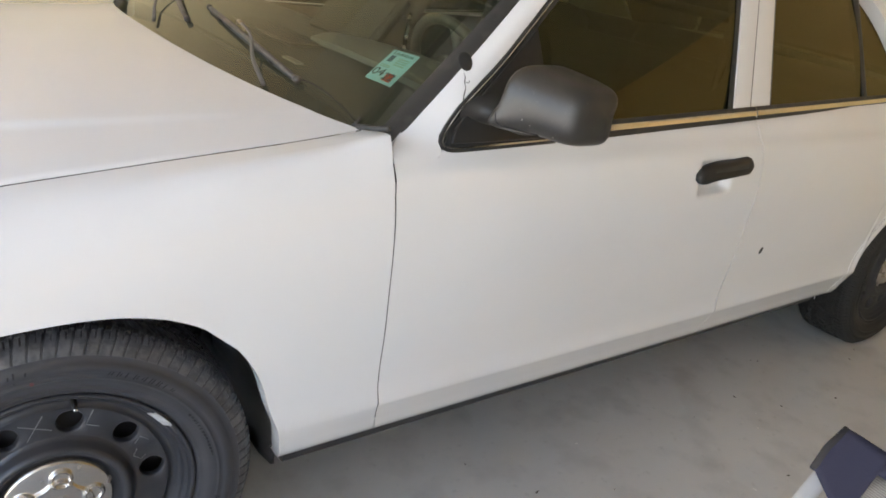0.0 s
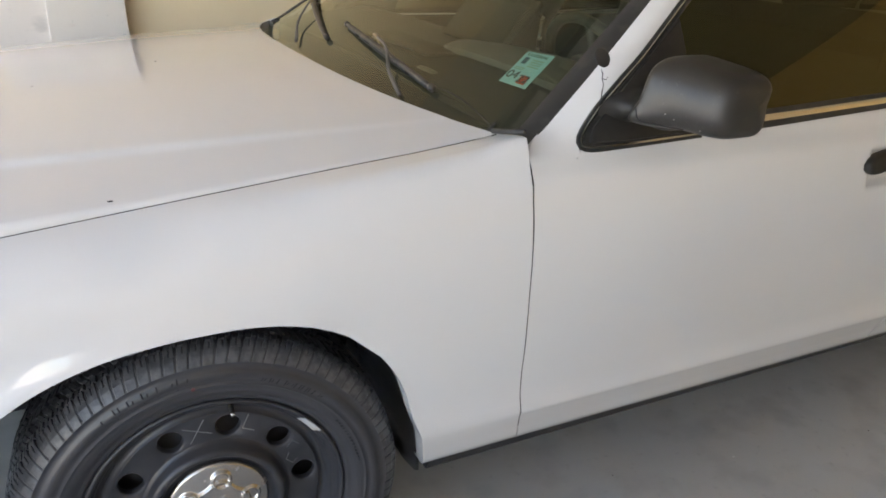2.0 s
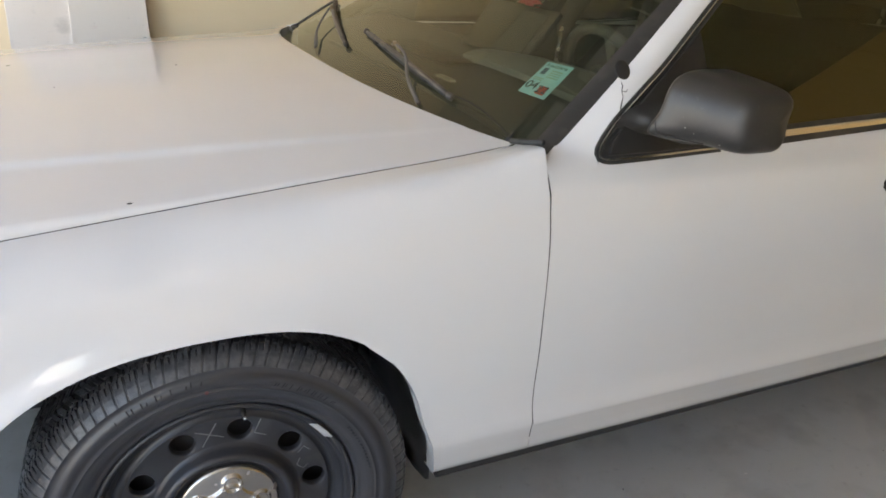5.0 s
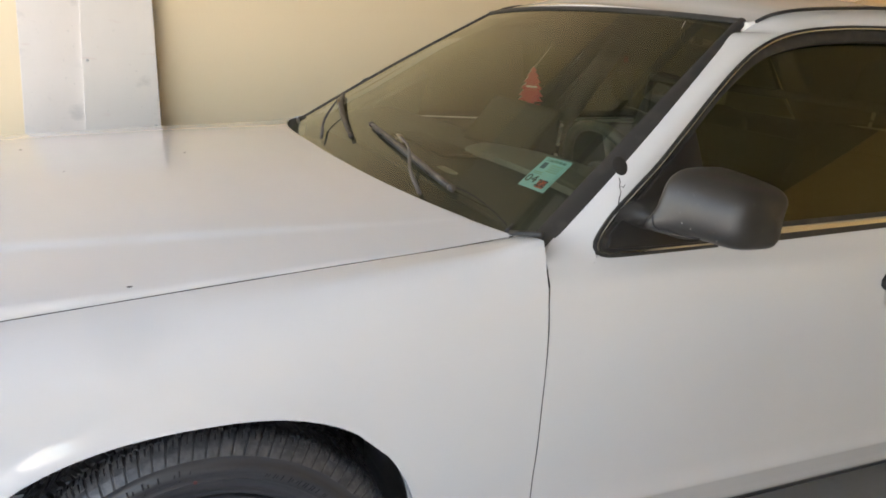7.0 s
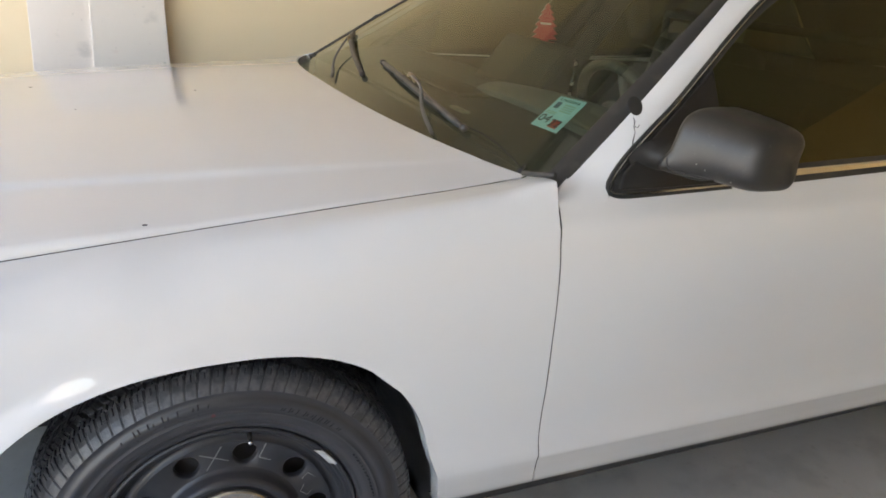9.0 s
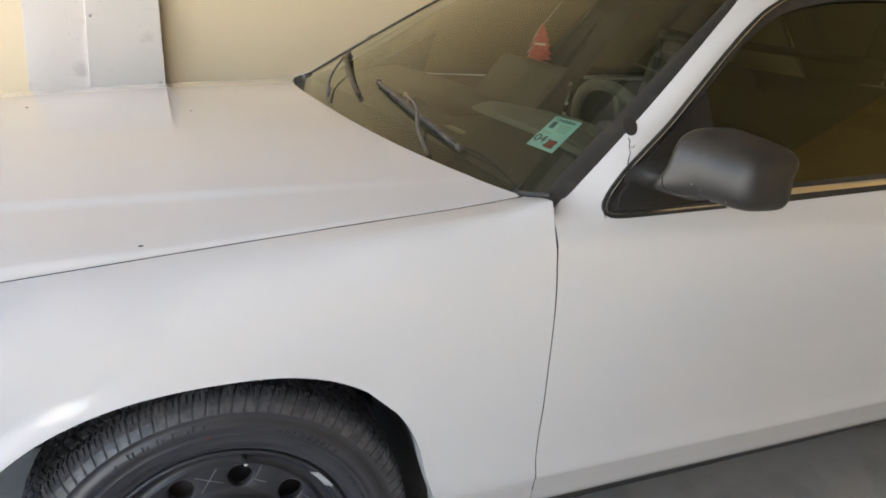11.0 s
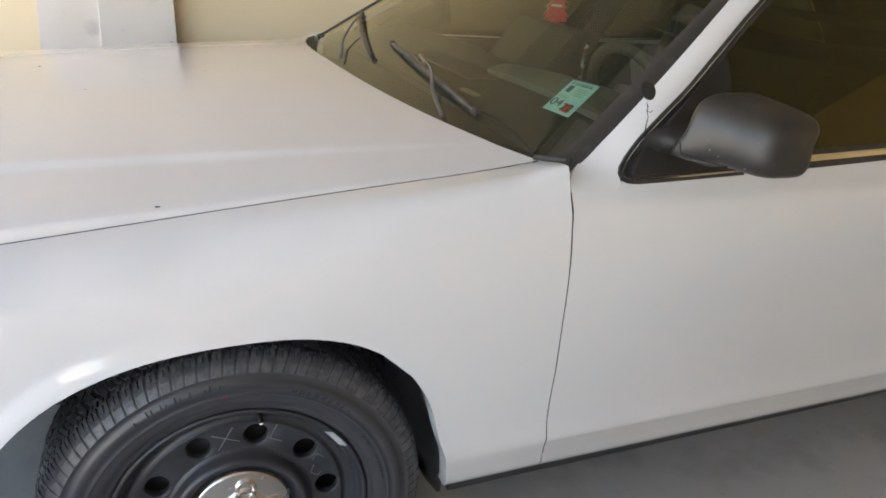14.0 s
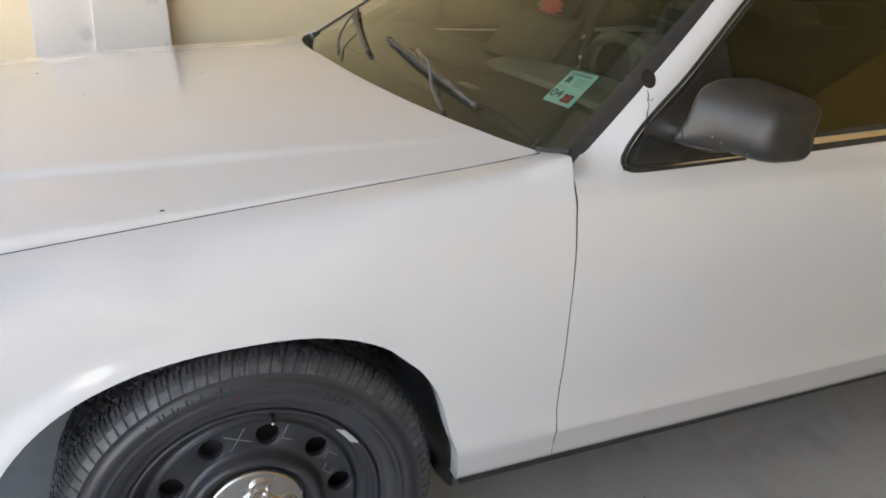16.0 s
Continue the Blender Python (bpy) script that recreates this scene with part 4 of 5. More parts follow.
        bmesh.ops.solidify(bm, geom=bm.faces[:], thickness=0.0006)
        part("paint_dot", bm, Mat("red_paint", (0.10, 0.025, 0.025), 0.6).m, wheel, "faded red paint dot", smooth=False)
    else:
        bm = bmesh.new()
        lathe(bm, [(0.083, 0.030), (0.080, 0.022), (0.06, 0.012), (0.02, 0.008), (0.0005, 0.008)], 60)
        part("hub_cap", bm, CHROME, wheel, "polished chrome centre cap")
    bm = bmesh.new()
    lathe(bm, [(0.182, 0.085), (0.181, 0.070), (0.07, 0.070), (0.065, 0.05), (0.0005, 0.05)], 60)
    part("brake_disc", bm, BRAKE, wheel)
    wheel.matrix_world = Matrix.Translation(at) @ Matrix.Rotation(radians(turn), 4, "Z") @ (Matrix.Rotation(math.pi, 4, "Z") if mirror else Matrix.Identity(4))
    return wheel


SPIN = radians(10.0)
build_wheel((0.0, 0.088, 0.325), -3.3, SPIN, False, True)
build_wheel((0.0, WIDTH - 0.088, 0.325), -3.3, 0.3, True, False)
build_wheel((2.925, 0.066, 0.325), 0, 0.2, False, False)
build_wheel((2.925, WIDTH - 0.066, 0.325), 0, 0.9, True, False)

# wheel housings and underside
lnr = Mat("liner_plastic", (0.13, 0.13, 0.135), 0.45)
lnr.tint(lnr.ramp(lnr.noise(16.0, 5), 0.45, 0.7, 0, 0.6), (0.17, 0.165, 0.155))
LINER = lnr.m
for mirror in (False, True):
    for cx, a0, a1 in ((0.0, -46, 92), (2.88, -110, 100)):
        bm = bmesh.new()
        rows = []
        if cx == 0.0:       # close round the front arch, down to the sill
            edge = [(x, arch_low(x, ARCH_F) + 0.004) for x in np.linspace(-0.27, 0.22, 20)] + [(arch_rear(z) + 0.004, z + 0.002) for z in np.linspace(0.598, 0.305, 24)] + [(arch_rear(0.305) + 0.005, z) for z in (0.29, 0.275, 0.26)]
            rows = [[(x + 0.012 * w, flank_y(x, max(0.30, z)) + 0.027 + d, z + 0.012 * w * (z > 0.6) - 0.05 * w * max(0.0, (0.40 - z) / 0.14)) for d, w in ((0.0, 0), (0.03, 0.5), (0.10, 1.0), (0.20, 1.0), (0.36, 0.6))] for x, z in edge]
        for k in range(25 if cx else 0):
            a = radians(a0 + (a1 - a0) * k / 24)
            zz = 0.33 + 0.39 * math.cos(a)
            y0 = max(0.062, flank_y(0.4, max(0.281, zz)) + 0.022)
            rows.append([(cx + 0.395 * math.sin(a), y, 0.33 + 0.393 * math.cos(a) * (0.99 if y > y0 else 0.965)) for y in (y0, y0 + 0.04, 0.25, 0.44)])
        sheet(bm, rows, mirror=mirror)
        bmesh.ops.solidify(bm, geom=bm.faces[:], thickness=0.006)
        part("wheel_housing", bm, LINER if cx == 0.0 else DARK, car, "dark wheel housing liner")
bm = bmesh.new()
box(bm, (-0.80, 0.62, 0.254), (0.45, WIDTH - 0.62, 0.76), 0.03)
box(bm, (0.42, 0.30, 0.22), (2.45, WIDTH - 0.30, 0.30), 0.02)
box(bm, (0.42, 0.135, 0.276), (2.36, 0.32, 0.31), 0.012)
box(bm, (0.42, WIDTH - 0.32, 0.276), (2.36, WIDTH - 0.135, 0.31), 0.012)
box(bm, (2.45, 0.46, 0.24), (4.05, WIDTH - 0.46, 0.60), 0.03)
part("underbody", bm, DARK, car, "dark underbody")
for mirror in (False, True):
    bm = bmesh.new()
    sheet(bm, [[(x, 0.094 + 0.003 * k, 0.291 - 0.0065 * k) for k in range(5)] for x in np.linspace(0.405, 2.42, 20)], (0, 1, 0), 0.02, mirror)
    part("sill_strip", bm, DARK, car, "black strip under the door sill")

# nose and tail, out of sight of the walk, in plain white
bm = bmesh.new()
rows = []
for j in range(31):
    v = j / 30 * 2 - 1
    y = WIDTH / 2 + v * (WIDTH / 2 - 0.105)
    back = 0.16 * abs(v) ** 3
    rows.append([(-0.93 - 0.02 + back, y, 0.735), (-1.03 + back, y, 0.66), (-1.06 + back, y, 0.55), (-1.06 + back, y, 0.47), (-1.03 + back, y, 0.41), (-0.98 + back, y, 0.36), (-0.95 + back, y, 0.29), (-0.94 + back, y, 0.22)])
sheet(bm, rows, (1, 0, 0), 0.03)
part("front_bumper", bm, PAINT, car, "white front bumper cover")
bm = bmesh.new()
rows = []
for i in range(25):
    u = i / 24
    x = 3.16 + 0.95 * u
    rows.append([(x, 0.13 + (WIDTH - 0.26) * j / 20, 0.96 + 0.05 * (1 - (j / 10 - 1) ** 2) - 0.05 * u**2) for j in range(21)])
sheet(bm, rows, (0, 0, -1), 0.03)
part("trunk_lid", bm, PAINT, car, "white trunk lid")
bm = bmesh.new()
sheet(bm, [[(4.10 + 0.10 * math.sin(math.pi * i / 8) - 0.05 * abs(j / 10 - 1) ** 3, 0.13 + (WIDTH - 0.26) * j / 20, 0.92 - 0.62 * i / 8) for j in range(21)] for i in range(9)], (-1, 0, 0), 0.03)
part("rear_bumper", bm, PAINT, car, "white tail and rear bumper")
bm = bmesh.new()
sheet(bm, [[(2.61 + 0.57 * i / 10, WIDTH / 2 + (0.62 + 0.2 * i / 10) * (j / 10 - 1), 1.405 - 0.40 * i / 10 - 0.05 * (j / 10 - 1) ** 2) for j in range(21)] for i in range(11)])
part("rear_window", bm, SIDEGLASS, car, "dark tinted rear window")
for mirror in (False, True):
    bm = bmesh.new()
    a = np.array([(2.25, 1.395), (2.62, 1.355), (2.95, 1.14), (3.20, 0.985)])
    b = np.array([(2.25, 1.318), (2.45, 1.28), (2.62, 1.10), (2.66, 0.955)])
    ribbon(bm, curve_through(a, 24), curve_through(b, 24), 9, 0.010, 0.04, mirror)
    part("rear_pillar", bm, PAINT, car, "white rear pillar")
    bm = bmesh.new()
    ribbon(bm, np.array([(2.315, 0.985), (2.345, 1.15), (2.36, 1.30)]), np.array([(2.335, 0.985), (2.366, 1.15), (2.385, 1.30)]), 4, 0.003, 0.02, mirror, -0.002)
    part("window_divider", bm, RUBBER, front_doors[3 if mirror else 1], "black divider bar of the rear window")

# ---- door furniture ----
for mirror in (False, True):
    dd = front_doors[2 if mirror else 0]
    bm = bmesh.new()
    rows = []
    for u in list(np.linspace(0, 0.9, 19)) + [0.93, 0.95, 0.965, 0.98, 0.99, 1.0]:
        x = 1.418 + 0.218 * u
        zc = 0.8215 + 0.013 * u
        hh = 0.0222 * (min(1.0, math.sqrt(max(0.0, 1 - (1 - min(u / 0.20, 1)) ** 2)) * 0.72 + 0.28)) * (1.0 if u < 0.93 else (1 - 0.62 * ((u - 0.93) / 0.07) ** 3))
        r = []
        for k in range(16):
            a = k * math.tau / 16
            ca, sa = math.cos(a), math.sin(a)
            z = zc + hh * math.copysign(abs(sa) ** 0.55, sa) + 0.006 * min(1, u * 3)
            y0 = flank_y(x, min(z, 0.88))
            r.append((x, y0 - 0.003 - 0.013 * max(0.0, ca) ** 0.5 * (1 if u > 0.02 else 0.4) if ca > 0 else y0 + 0.006, z))
        rows.append(r)
    if mirror:
        rows = [[flip(p) for p in r] for r in rows]
    vs = sheet(bm, rows, closed=True)
    bm.faces.new(vs[0][::-1])
    bm.faces.new(vs[-1])
    bmesh.ops.recalc_face_normals(bm, faces=bm.faces[:])
    hd = part("door_handle", bm, BLACK, dd, "black pull-up door handle")
    bm = bmesh.new()
    rows = [[(x, flank_y(x, 0.84) - 0.0175 + 0.004 * abs(k / 3 - 1) ** 2, 0.8295 + 0.013 * (x - 1.418) / 0.218 + 0.0105 * (k / 3 - 1)) for k in range(7)] for x in np.linspace(1.478, 1.612, 14)]
    sheet(bm, rows, (0, 1, 0), 0.006, mirror)
    part("pull_flap", bm, RUBBER, hd, "dark pull flap of the handle")

bm = bmesh.new()
yh = flank_y(1.832, 0.571)
bmesh.ops.create_uvsphere(bm, u_segments=16, v_segments=8, radius=1.0, matrix=Matrix.Translation((1.832, yh, 0.571)) @ Matrix.Rotation(0.5, 4, "Y") @ Matrix.Diagonal((0.008, 0.0012, 0.012, 1)))
part("drilled_hole", bm, DARK, front_doors[1], "small dark round hole in the door skin")

# door mirrors: black sail, arm and housing
for mirror in (False, True):
    F = (lambda p: flip(Vector(p) + Vector((0.10, 0.02, -0.012)))) if mirror else Vector
    bm = bmesh.new()
    tri = [(0.690, 0.9205), (0.80, 0.9205), (0.955, 0.9235), (0.955, 1.120), (0.80, 1.013), (0.704, 0.945)]
    a = [bm.verts.new(F(on_glass(x, z, -0.012))) for x, z in tri]
    b = [bm.verts.new(F(on_glass(x, z, 0.015))) for x, z in tri]
    bm.faces.new(a)
    bm.faces.new(b[::-1])
    for i in range(len(a)):
        bm.faces.new([a[(i + 1) % 6], a[i], b[i], b[(i + 1) % 6]])
    bmesh.ops.recalc_face_normals(bm, faces=bm.faces[:])
    bmesh.ops.bevel(bm, geom=bm.edges[:], offset=0.003, segments=2, profile=0.5, affect="EDGES")
    dm = part("door_mirror", bm, BLACK, car, "black plastic door mirror")
    bm = bmesh.new()
    back = [on_glass(x, z, d) for d in (-0.004, 0.016) for x, z in ((0.676, 0.9135), (0.80, 0.9135), (0.96, 0.9165), (0.96, 1.124), (0.80, 1.018), (0.692, 0.944))]
    vs = [bm.verts.new(F(p)) for p in back]
    bm.faces.new(vs[:6])
    bm.faces.new(vs[6:][::-1])
    for k in range(6):
        bm.faces.new([vs[(k + 1) % 6], vs[k], vs[6 + k], vs[6 + (k + 1) % 6]])
    bmesh.ops.recalc_face_normals(bm, faces=bm.faces[:])
    part("sail_gasket", bm, RUBBER, dm, "black rubber gasket behind the mirror sail", smooth=False)
    # arm: a boot that flares from the sail into the underside of the housing
    bm = bmesh.new()
    rows = []
    for i in range(25):
        u = i / 24
        g = on_glass(0.822, 0.972, -0.0112)
        c = g.lerp(Vector((0.812, -0.030, 0.992)), u)
        flare = max(0.0, 1 - u / 0.42) ** 3.2
        end = math.sqrt(max(0.0, 1 - max(0.0, (u - 0.72) / 0.28) ** 2))
        rx, rz = (0.056 + 0.046 * flare + 0.008 * u) * end, (0.024 + 0.016 * flare + 0.010 * u) * end
        r = []
        for k in range(28):
            a = k * math.tau / 28
            r.append(F(c + Vector((rx * math.cos(a), -0.5 * rz * math.sin(a) * (1 - u) * 0.55, rz * math.copysign(abs(math.sin(a)) ** 0.8, math.sin(a))))))
        rows.append(r)
    sheet(bm, rows, closed=True)
    bmesh.ops.recalc_face_normals(bm, faces=bm.faces[:])
    part("mirror_arm", bm, BLACK, dm)
    # housing: a blunt shell that is deepest at the outer end
    bm = bmesh.new()
    rows = []
    for i in range(41):
        u = i / 40
        y = 0.030 - 0.162 * u
        end = (1 - abs(2 * u - 1) ** (6.0 if u > 0.5 else 8.0)) ** (1 / 2.6)
        c = Vector((0.812 + 0.045 * u, y, 1.032 - 0.006 * u))
        rx, rz = (0.080 - 0.008 * u) * end, (0.0625 - 0.003 * u) * end
        r = []
        for k in range(48):
            a = k * math.tau / 48
            ca, sa = math.cos(a), math.sin(a)
            px_ = math.copysign(abs(ca) ** (0.60 if ca < 0 else 0.35), ca) * rx * (1.0 if ca < 0 else 0.55)
            pz_ = math.copysign(abs(sa) ** 0.55, sa) * rz
            if pz_ > 0:
                pz_ *= 0.93 - 0.24 * u**2
            low = min(1.0, max(0.0, (-0.008 - pz_) / 0.04)) ** 1.4 * max(0.0, 1 - u / 0.45) ** 1.3
            r.append(F(c + Vector((px_ + 0.25 * max(0, pz_) - (0.034 * low if ca < 0.3 else 0), 0.022 * low - 0.005 * u**3 * max(0.0, -pz_ / 0.06), pz_ - 0.010 * low))))
        rows.append(r)
    sheet(bm, rows, closed=True)
    bmesh.ops.recalc_face_normals(bm, faces=bm.faces[:])
    part("mirror_housing", bm, WEATHERED, dm, "rounded black mirror housing, lightly scuffed")
    bm = bmesh.new()
    joint = curve_through([(0.745, 0.027, 1.006), (0.733, 0.016, 0.996), (0.7345, 0.011, 0.982), (0.7545, -0.015, 0.9765), (0.7735, -0.039, 0.9745), (0.7765, -0.058, 0.9765)], 30)
    tube(bm, [F(p) for p in joint], 0.0012, 6)
    part("housing_joint", bm, DARK, dm, "dark parting line of the housing")
    if not mirror:
        chip = Mat("pale_scuff", (0.28, 0.27, 0.25), 0.8).m
        for y, z, s in ((-0.035, 0.999, 0.0015), (-0.052, 0.993, 0.0012), (-0.100, 0.985, 0.0014)):
            bm = bmesh.new()
            bmesh.ops.create_icosphere(bm, subdivisions=1, radius=s, matrix=Matrix.Translation((0.735 + 0.05 * (0.03 - y) / 0.18, y, z)) @ Matrix.Diagonal((0.4, 1.2, 1, 1)))
            part("paint_chip", bm, chip, dm, "pale chip on the housing")

# plugged spotlight hole on the windscreen pillar, and a paint crack below it
bm = bmesh.new()
c = on_glass(0.754, 1.058, -0.0075)
bmesh.ops.create_uvsphere(bm, u_segments=24, v_segments=10, radius=1.0, matrix=Matrix.Translation(c) @ Matrix.Rotation(-0.50, 4, "X") @ Matrix.Diagonal((0.017, 0.0022, 0.019, 1)))
part("spotlight_plug", bm, RUBBER, car, "black plug in the old spotlight hole")
bm = bmesh.new()
pts = [on_glass(x, z, -0.0125) for x, z in ((0.742, 1.037), (0.744, 1.030), (0.740, 1.022), (0.741, 1.012), (0.734, 1.000), (0.729, 0.988), (0.722, 0.976))]
tube(bm, pts, [0.0006, 0.0011, 0.0008, 0.0007, 0.0012, 0.0009, 0.0004], 5)
tube(bm, [on_glass(0.740, 1.022, -0.0125), on_glass(0.749, 1.020, -0.0125), on_glass(0.753, 1.024, -0.0125)], 0.0007, 5)
part("paint_crack", bm, DARK, car, "hairline crack in the pillar paint")

# small chip on the hood edge
for x, y, s in ((-0.103, 0.200, 0.0032), (-0.30, 1.10, 0.003), (0.06, 0.92, 0.0022), (-0.20, 0.80, 0.0018)):
    bm = bmesh.new()
    bmesh.ops.create_icosphere(bm, subdivisions=1, radius=s, matrix=Matrix.Translation(hood_point(x, y)) @ Matrix.Diagonal((1.6, 1, 0.3, 1)))
    part("paint_chip", bm, DARK, car, "tiny dark chip on the hood")

# wipers
worn = Mat("worn_wiper_steel", (0.040, 0.035, 0.030), 0.5)
worn.tint(worn.ramp(worn.noise(60, 4), 0.4, 0.65, 0, 0.9), (0.11, 0.092, 0.072))
WORN = worn.m
GREY_ARM = Mat("worn_grey_paint", (0.115, 0.108, 0.098), 0.5).m
CLIP = Mat("tarnished_clip", (0.22, 0.17, 0.10), 0.45, metal=0.5).m


def glass_bar(bm, a, b, n, lift, arch, r, squash=1.0, t0=0.0, t1=1.0):
    """A bar over the windscreen between two of its (u, v) places, arched away from the glass."""
    pts = []
    for k in range(n):
        t = t0 + (t1 - t0) * k / (n - 1)
        pts.append(screen(a[0] + (b[0] - a[0]) * t, a[1] + (b[1] - a[1]) * t, lift + arch * math.sin(math.pi * (t - t0) / (t1 - t0))))
    tube(bm, pts, r, 8, squash=squash)


def wiper(tip, end, peak, arm):
    bm = bmesh.new()
    glass_bar(bm, tip, end, 14, 0.010, 0.010, [0.0045] + [0.0074] * 12 + [0.0045], 0.75)
    w = part("wiper", bm, WORN, car, "worn dark windscreen wiper")
    bm = bmesh.new()
    glass_bar(bm, tip, end, 12, 0.002, 0.0, 0.0042, 1.6)
    part("wiper_blade", bm, RUBBER, w, "black rubber wiper blade")
    for t0, t1 in ((0.0, 0.36), (0.64, 1.0)):
        bm = bmesh.new()
        glass_bar(bm, tip, end, 9, 0.007, 0.006, 0.0065, 0.6, t0, t1)
        part("wiper_yoke", bm, BLACK, w)
    for t in (0.0, 0.20, 0.80, 1.0):
        bm = bmesh.new()
        c = screen(tip[0] + (end[0] - tip[0]) * t, tip[1] + (end[1] - tip[1]) * t, 0.009)
        d = (screen(*end, 0.009) - screen(*tip, 0.009)).normalized()
        tube(bm, [c - d * 0.009, c - d * 0.005, c + d * 0.005, c + d * 0.009], [0.005, 0.0085, 0.0085, 0.005], 8)
        part("wiper_claw", bm, WORN if t in (0.0, 1.0) else BLACK, w)
    bm = bmesh.new()
    tube(bm, curve_through([tuple(screen(*p)) for p in arm], 16), [0.0036] * 6 + [0.0042] * 5 + [0.0052] * 5, 8, squash=0.7)
    part("wiper_arm", bm, GREY_ARM, w, "worn grey wiper arm")
    bm = bmesh.new()
    p = screen(*peak)
    d = (screen(*end, 0.02) - screen(*tip, 0.02)).normalized()
    tube(bm, [p - d * 0.022 - Vector((0, 0, 0.008)), p - d * 0.010, p + d * 0.012, p + d * 0.026 - Vector((0, 0, 0.010))], [0.0045, 0.0065, 0.0065, 0.0045], 8, squash=0.8)
    part("wiper_clip", bm, CLIP, w, "tarnished clip where arm and blade meet")
    return w


wiper((0.041, 0.098), (-0.647, 0.010), (-0.263, 0.081, 0.028), [(-0.263, 0.081, 0.030), (-0.377, 0.052, 0.029), (-0.452, 0.001, 0.020), (-0.575, -0.055, 0.010)])
wiper((0.776, 0.187), (0.065, 0.016), (0.554, 0.131, 0.028), [(0.554, 0.131, 0.030), (0.50, 0.085, 0.026), (0.438, 0.036, 0.020), (0.225, -0.055, 0.010)])
# shade line along the base of the glass, put in as a thin black tube, and the rubber plugs at the ends of the cowl
bm = bmesh.new()
tube(bm, curve_through([tuple(screen(u, v, 0.0008)) for u, v in ((-0.60, 0.012), (-0.665, 0.026), (-0.745, 0.024), (-0.82, 0.010), (-0.885, -0.008))], 20), 0.0013, 6)
part("shade_line", bm, BLACK, car, "thin black tube in place of a shade line on the glass")
for sgn in (-1, 1):
    if sgn < 0:
        # black strip added over the fender edge, for the dark molding it mirrors
        bm = bmesh.new()
        tube(bm, [(0.548, 0.178, 0.932), (0.554, 0.150, 0.9375), (0.560, 0.122, 0.9435), (0.566, 0.099, 0.9490)], 0.0052, 8)
        part("corner_cover", bm, RUBBER, car, "added black strip for the dark reflection at the windscreen pillar's foot")
    bm = bmesh.new()
    tube(bm, [screen(-0.900, -0.030, 0.003), screen(-0.901, -0.012, 0.005), screen(-0.897, 0.004, 0.003)] if sgn < 0 else [screen(0.93, 0.0, 0.004), screen(1.0, -0.025, 0.006), screen(1.06, -0.045, 0.004)], [0.006, 0.0045, 0.003], 10, squash=0.6)
    part("cowl_plug", bm, RUBBER, car, "black rubber plug at the end of the cowl")

# ---- cabin ----
seatm = Mat("grey_seat_fabric", (0.045, 0.044, 0.041), 0.9)
seatm.bump(seatm.noise(300.0, 3), 0.001, 0.5)
dashm = Mat("grey_dash_vinyl", (0.030, 0.031, 0.031), 0.6)
dashm.tint(dashm.ramp(dashm.noise(8, 5), 0.45, 0.75, 0, 0.4), (0.042, 0.043, 0.042))
dashm.bump(dashm.noise(400.0, 3), 0.0006, 0.4)
cab = Mat("dark_cabin_trim", (0.035, 0.034, 0.031), 0.85)
cab.tint(cab.ramp(cab.noise(5, 4), 0.4, 0.7, 0, 0.5), (0.055, 0.052, 0.046))
lin = Mat("headliner_cloth", (0.035, 0.032, 0.026), 0.95)
lin.bump(lin.noise(500.0, 2), 0.0006, 0.4)
bm = bmesh.new()
box(bm, (0.62, 0.14, 0.31), (2.75, WIDTH - 0.14, 0.34))
for y0, y1 in ((0.128, 0.165), (WIDTH - 0.165, WIDTH - 0.128)):
    box(bm, (0.66, y0, 0.34), (2.75, y1, 0.935), 0.008)
box(bm, (0.60, 0.14, 0.31), (0.64, WIDTH - 0.14, 0.93))
box(bm, (2.72, 0.14, 0.31), (2.76, WIDTH - 0.14, 0.98))
part("cabin_shell", bm, cab.m, car, "dark cabin trim and carpet")
bm = bmesh.new()
rows = []
for i in range(25):
    x = 1.17 + 1.40 * i / 24
    yr, zr = rail(min(max(x, 1.16), 2.2))
    rows.append([(x, yr + 0.05 + (WIDTH - 2 * yr - 0.10) * j / 16, zr - 0.025 + 0.03 * (1 - (j / 8 - 1) ** 2)) for j in range(17)])
sheet(bm, rows, (0, 0, -1), 0.015)
part("headliner", bm, lin.m, car, "cloth headliner")
for mirror in (False, True):
    bm = bmesh.new()
    pts = [on_glass(x, z, 0.055) for x, z in ((1.745, 0.93), (1.79, 1.10), (1.85, 1.32))]
    tube(bm, [flip(p) for p in pts] if mirror else pts, 0.042, 12)
    part("cabin_pillar", bm, cab.m, car, "cloth-trimmed centre pillar")
# dash with a raised pad
bm = bmesh.new()
prof = curve_through([(0.585, 0.925), (0.70, 0.945), (0.82, 0.957), (0.90, 0.972), (0.965, 0.974), (1.000, 0.955), (1.010, 0.91), (0.995, 0.80), (0.96, 0.62)], 36)
rows = []
for j in range(41):
    y = 0.17 + (WIDTH - 0.34) * j / 40
    hump = 0.008 * math.exp(-((y - 0.62) / 0.20) ** 4)
    rows.append([(x - 0.02 * abs((y - WIDTH / 2) / 0.82) ** 3, y, z + (hump * max(0, min(1, (x - 0.80) / 0.1)) if z > 0.9 else 0)) for x, z in prof])
sheet(bm, rows, (1, 0, 0), 0.01)
dash = part("dashboard", bm, dashm.m, car, "grey vinyl dashboard")
padm = Mat("pale_dash_pad", (0.15, 0.15, 0.148), 0.55)
padm.bump(padm.noise(400.0, 3), 0.0006, 0.4)
padm.tint(padm.ramp(padm.noise(7, 4), 0.4, 0.7, 0, 0.5), (0.11, 0.11, 0.105))
bm = bmesh.new()
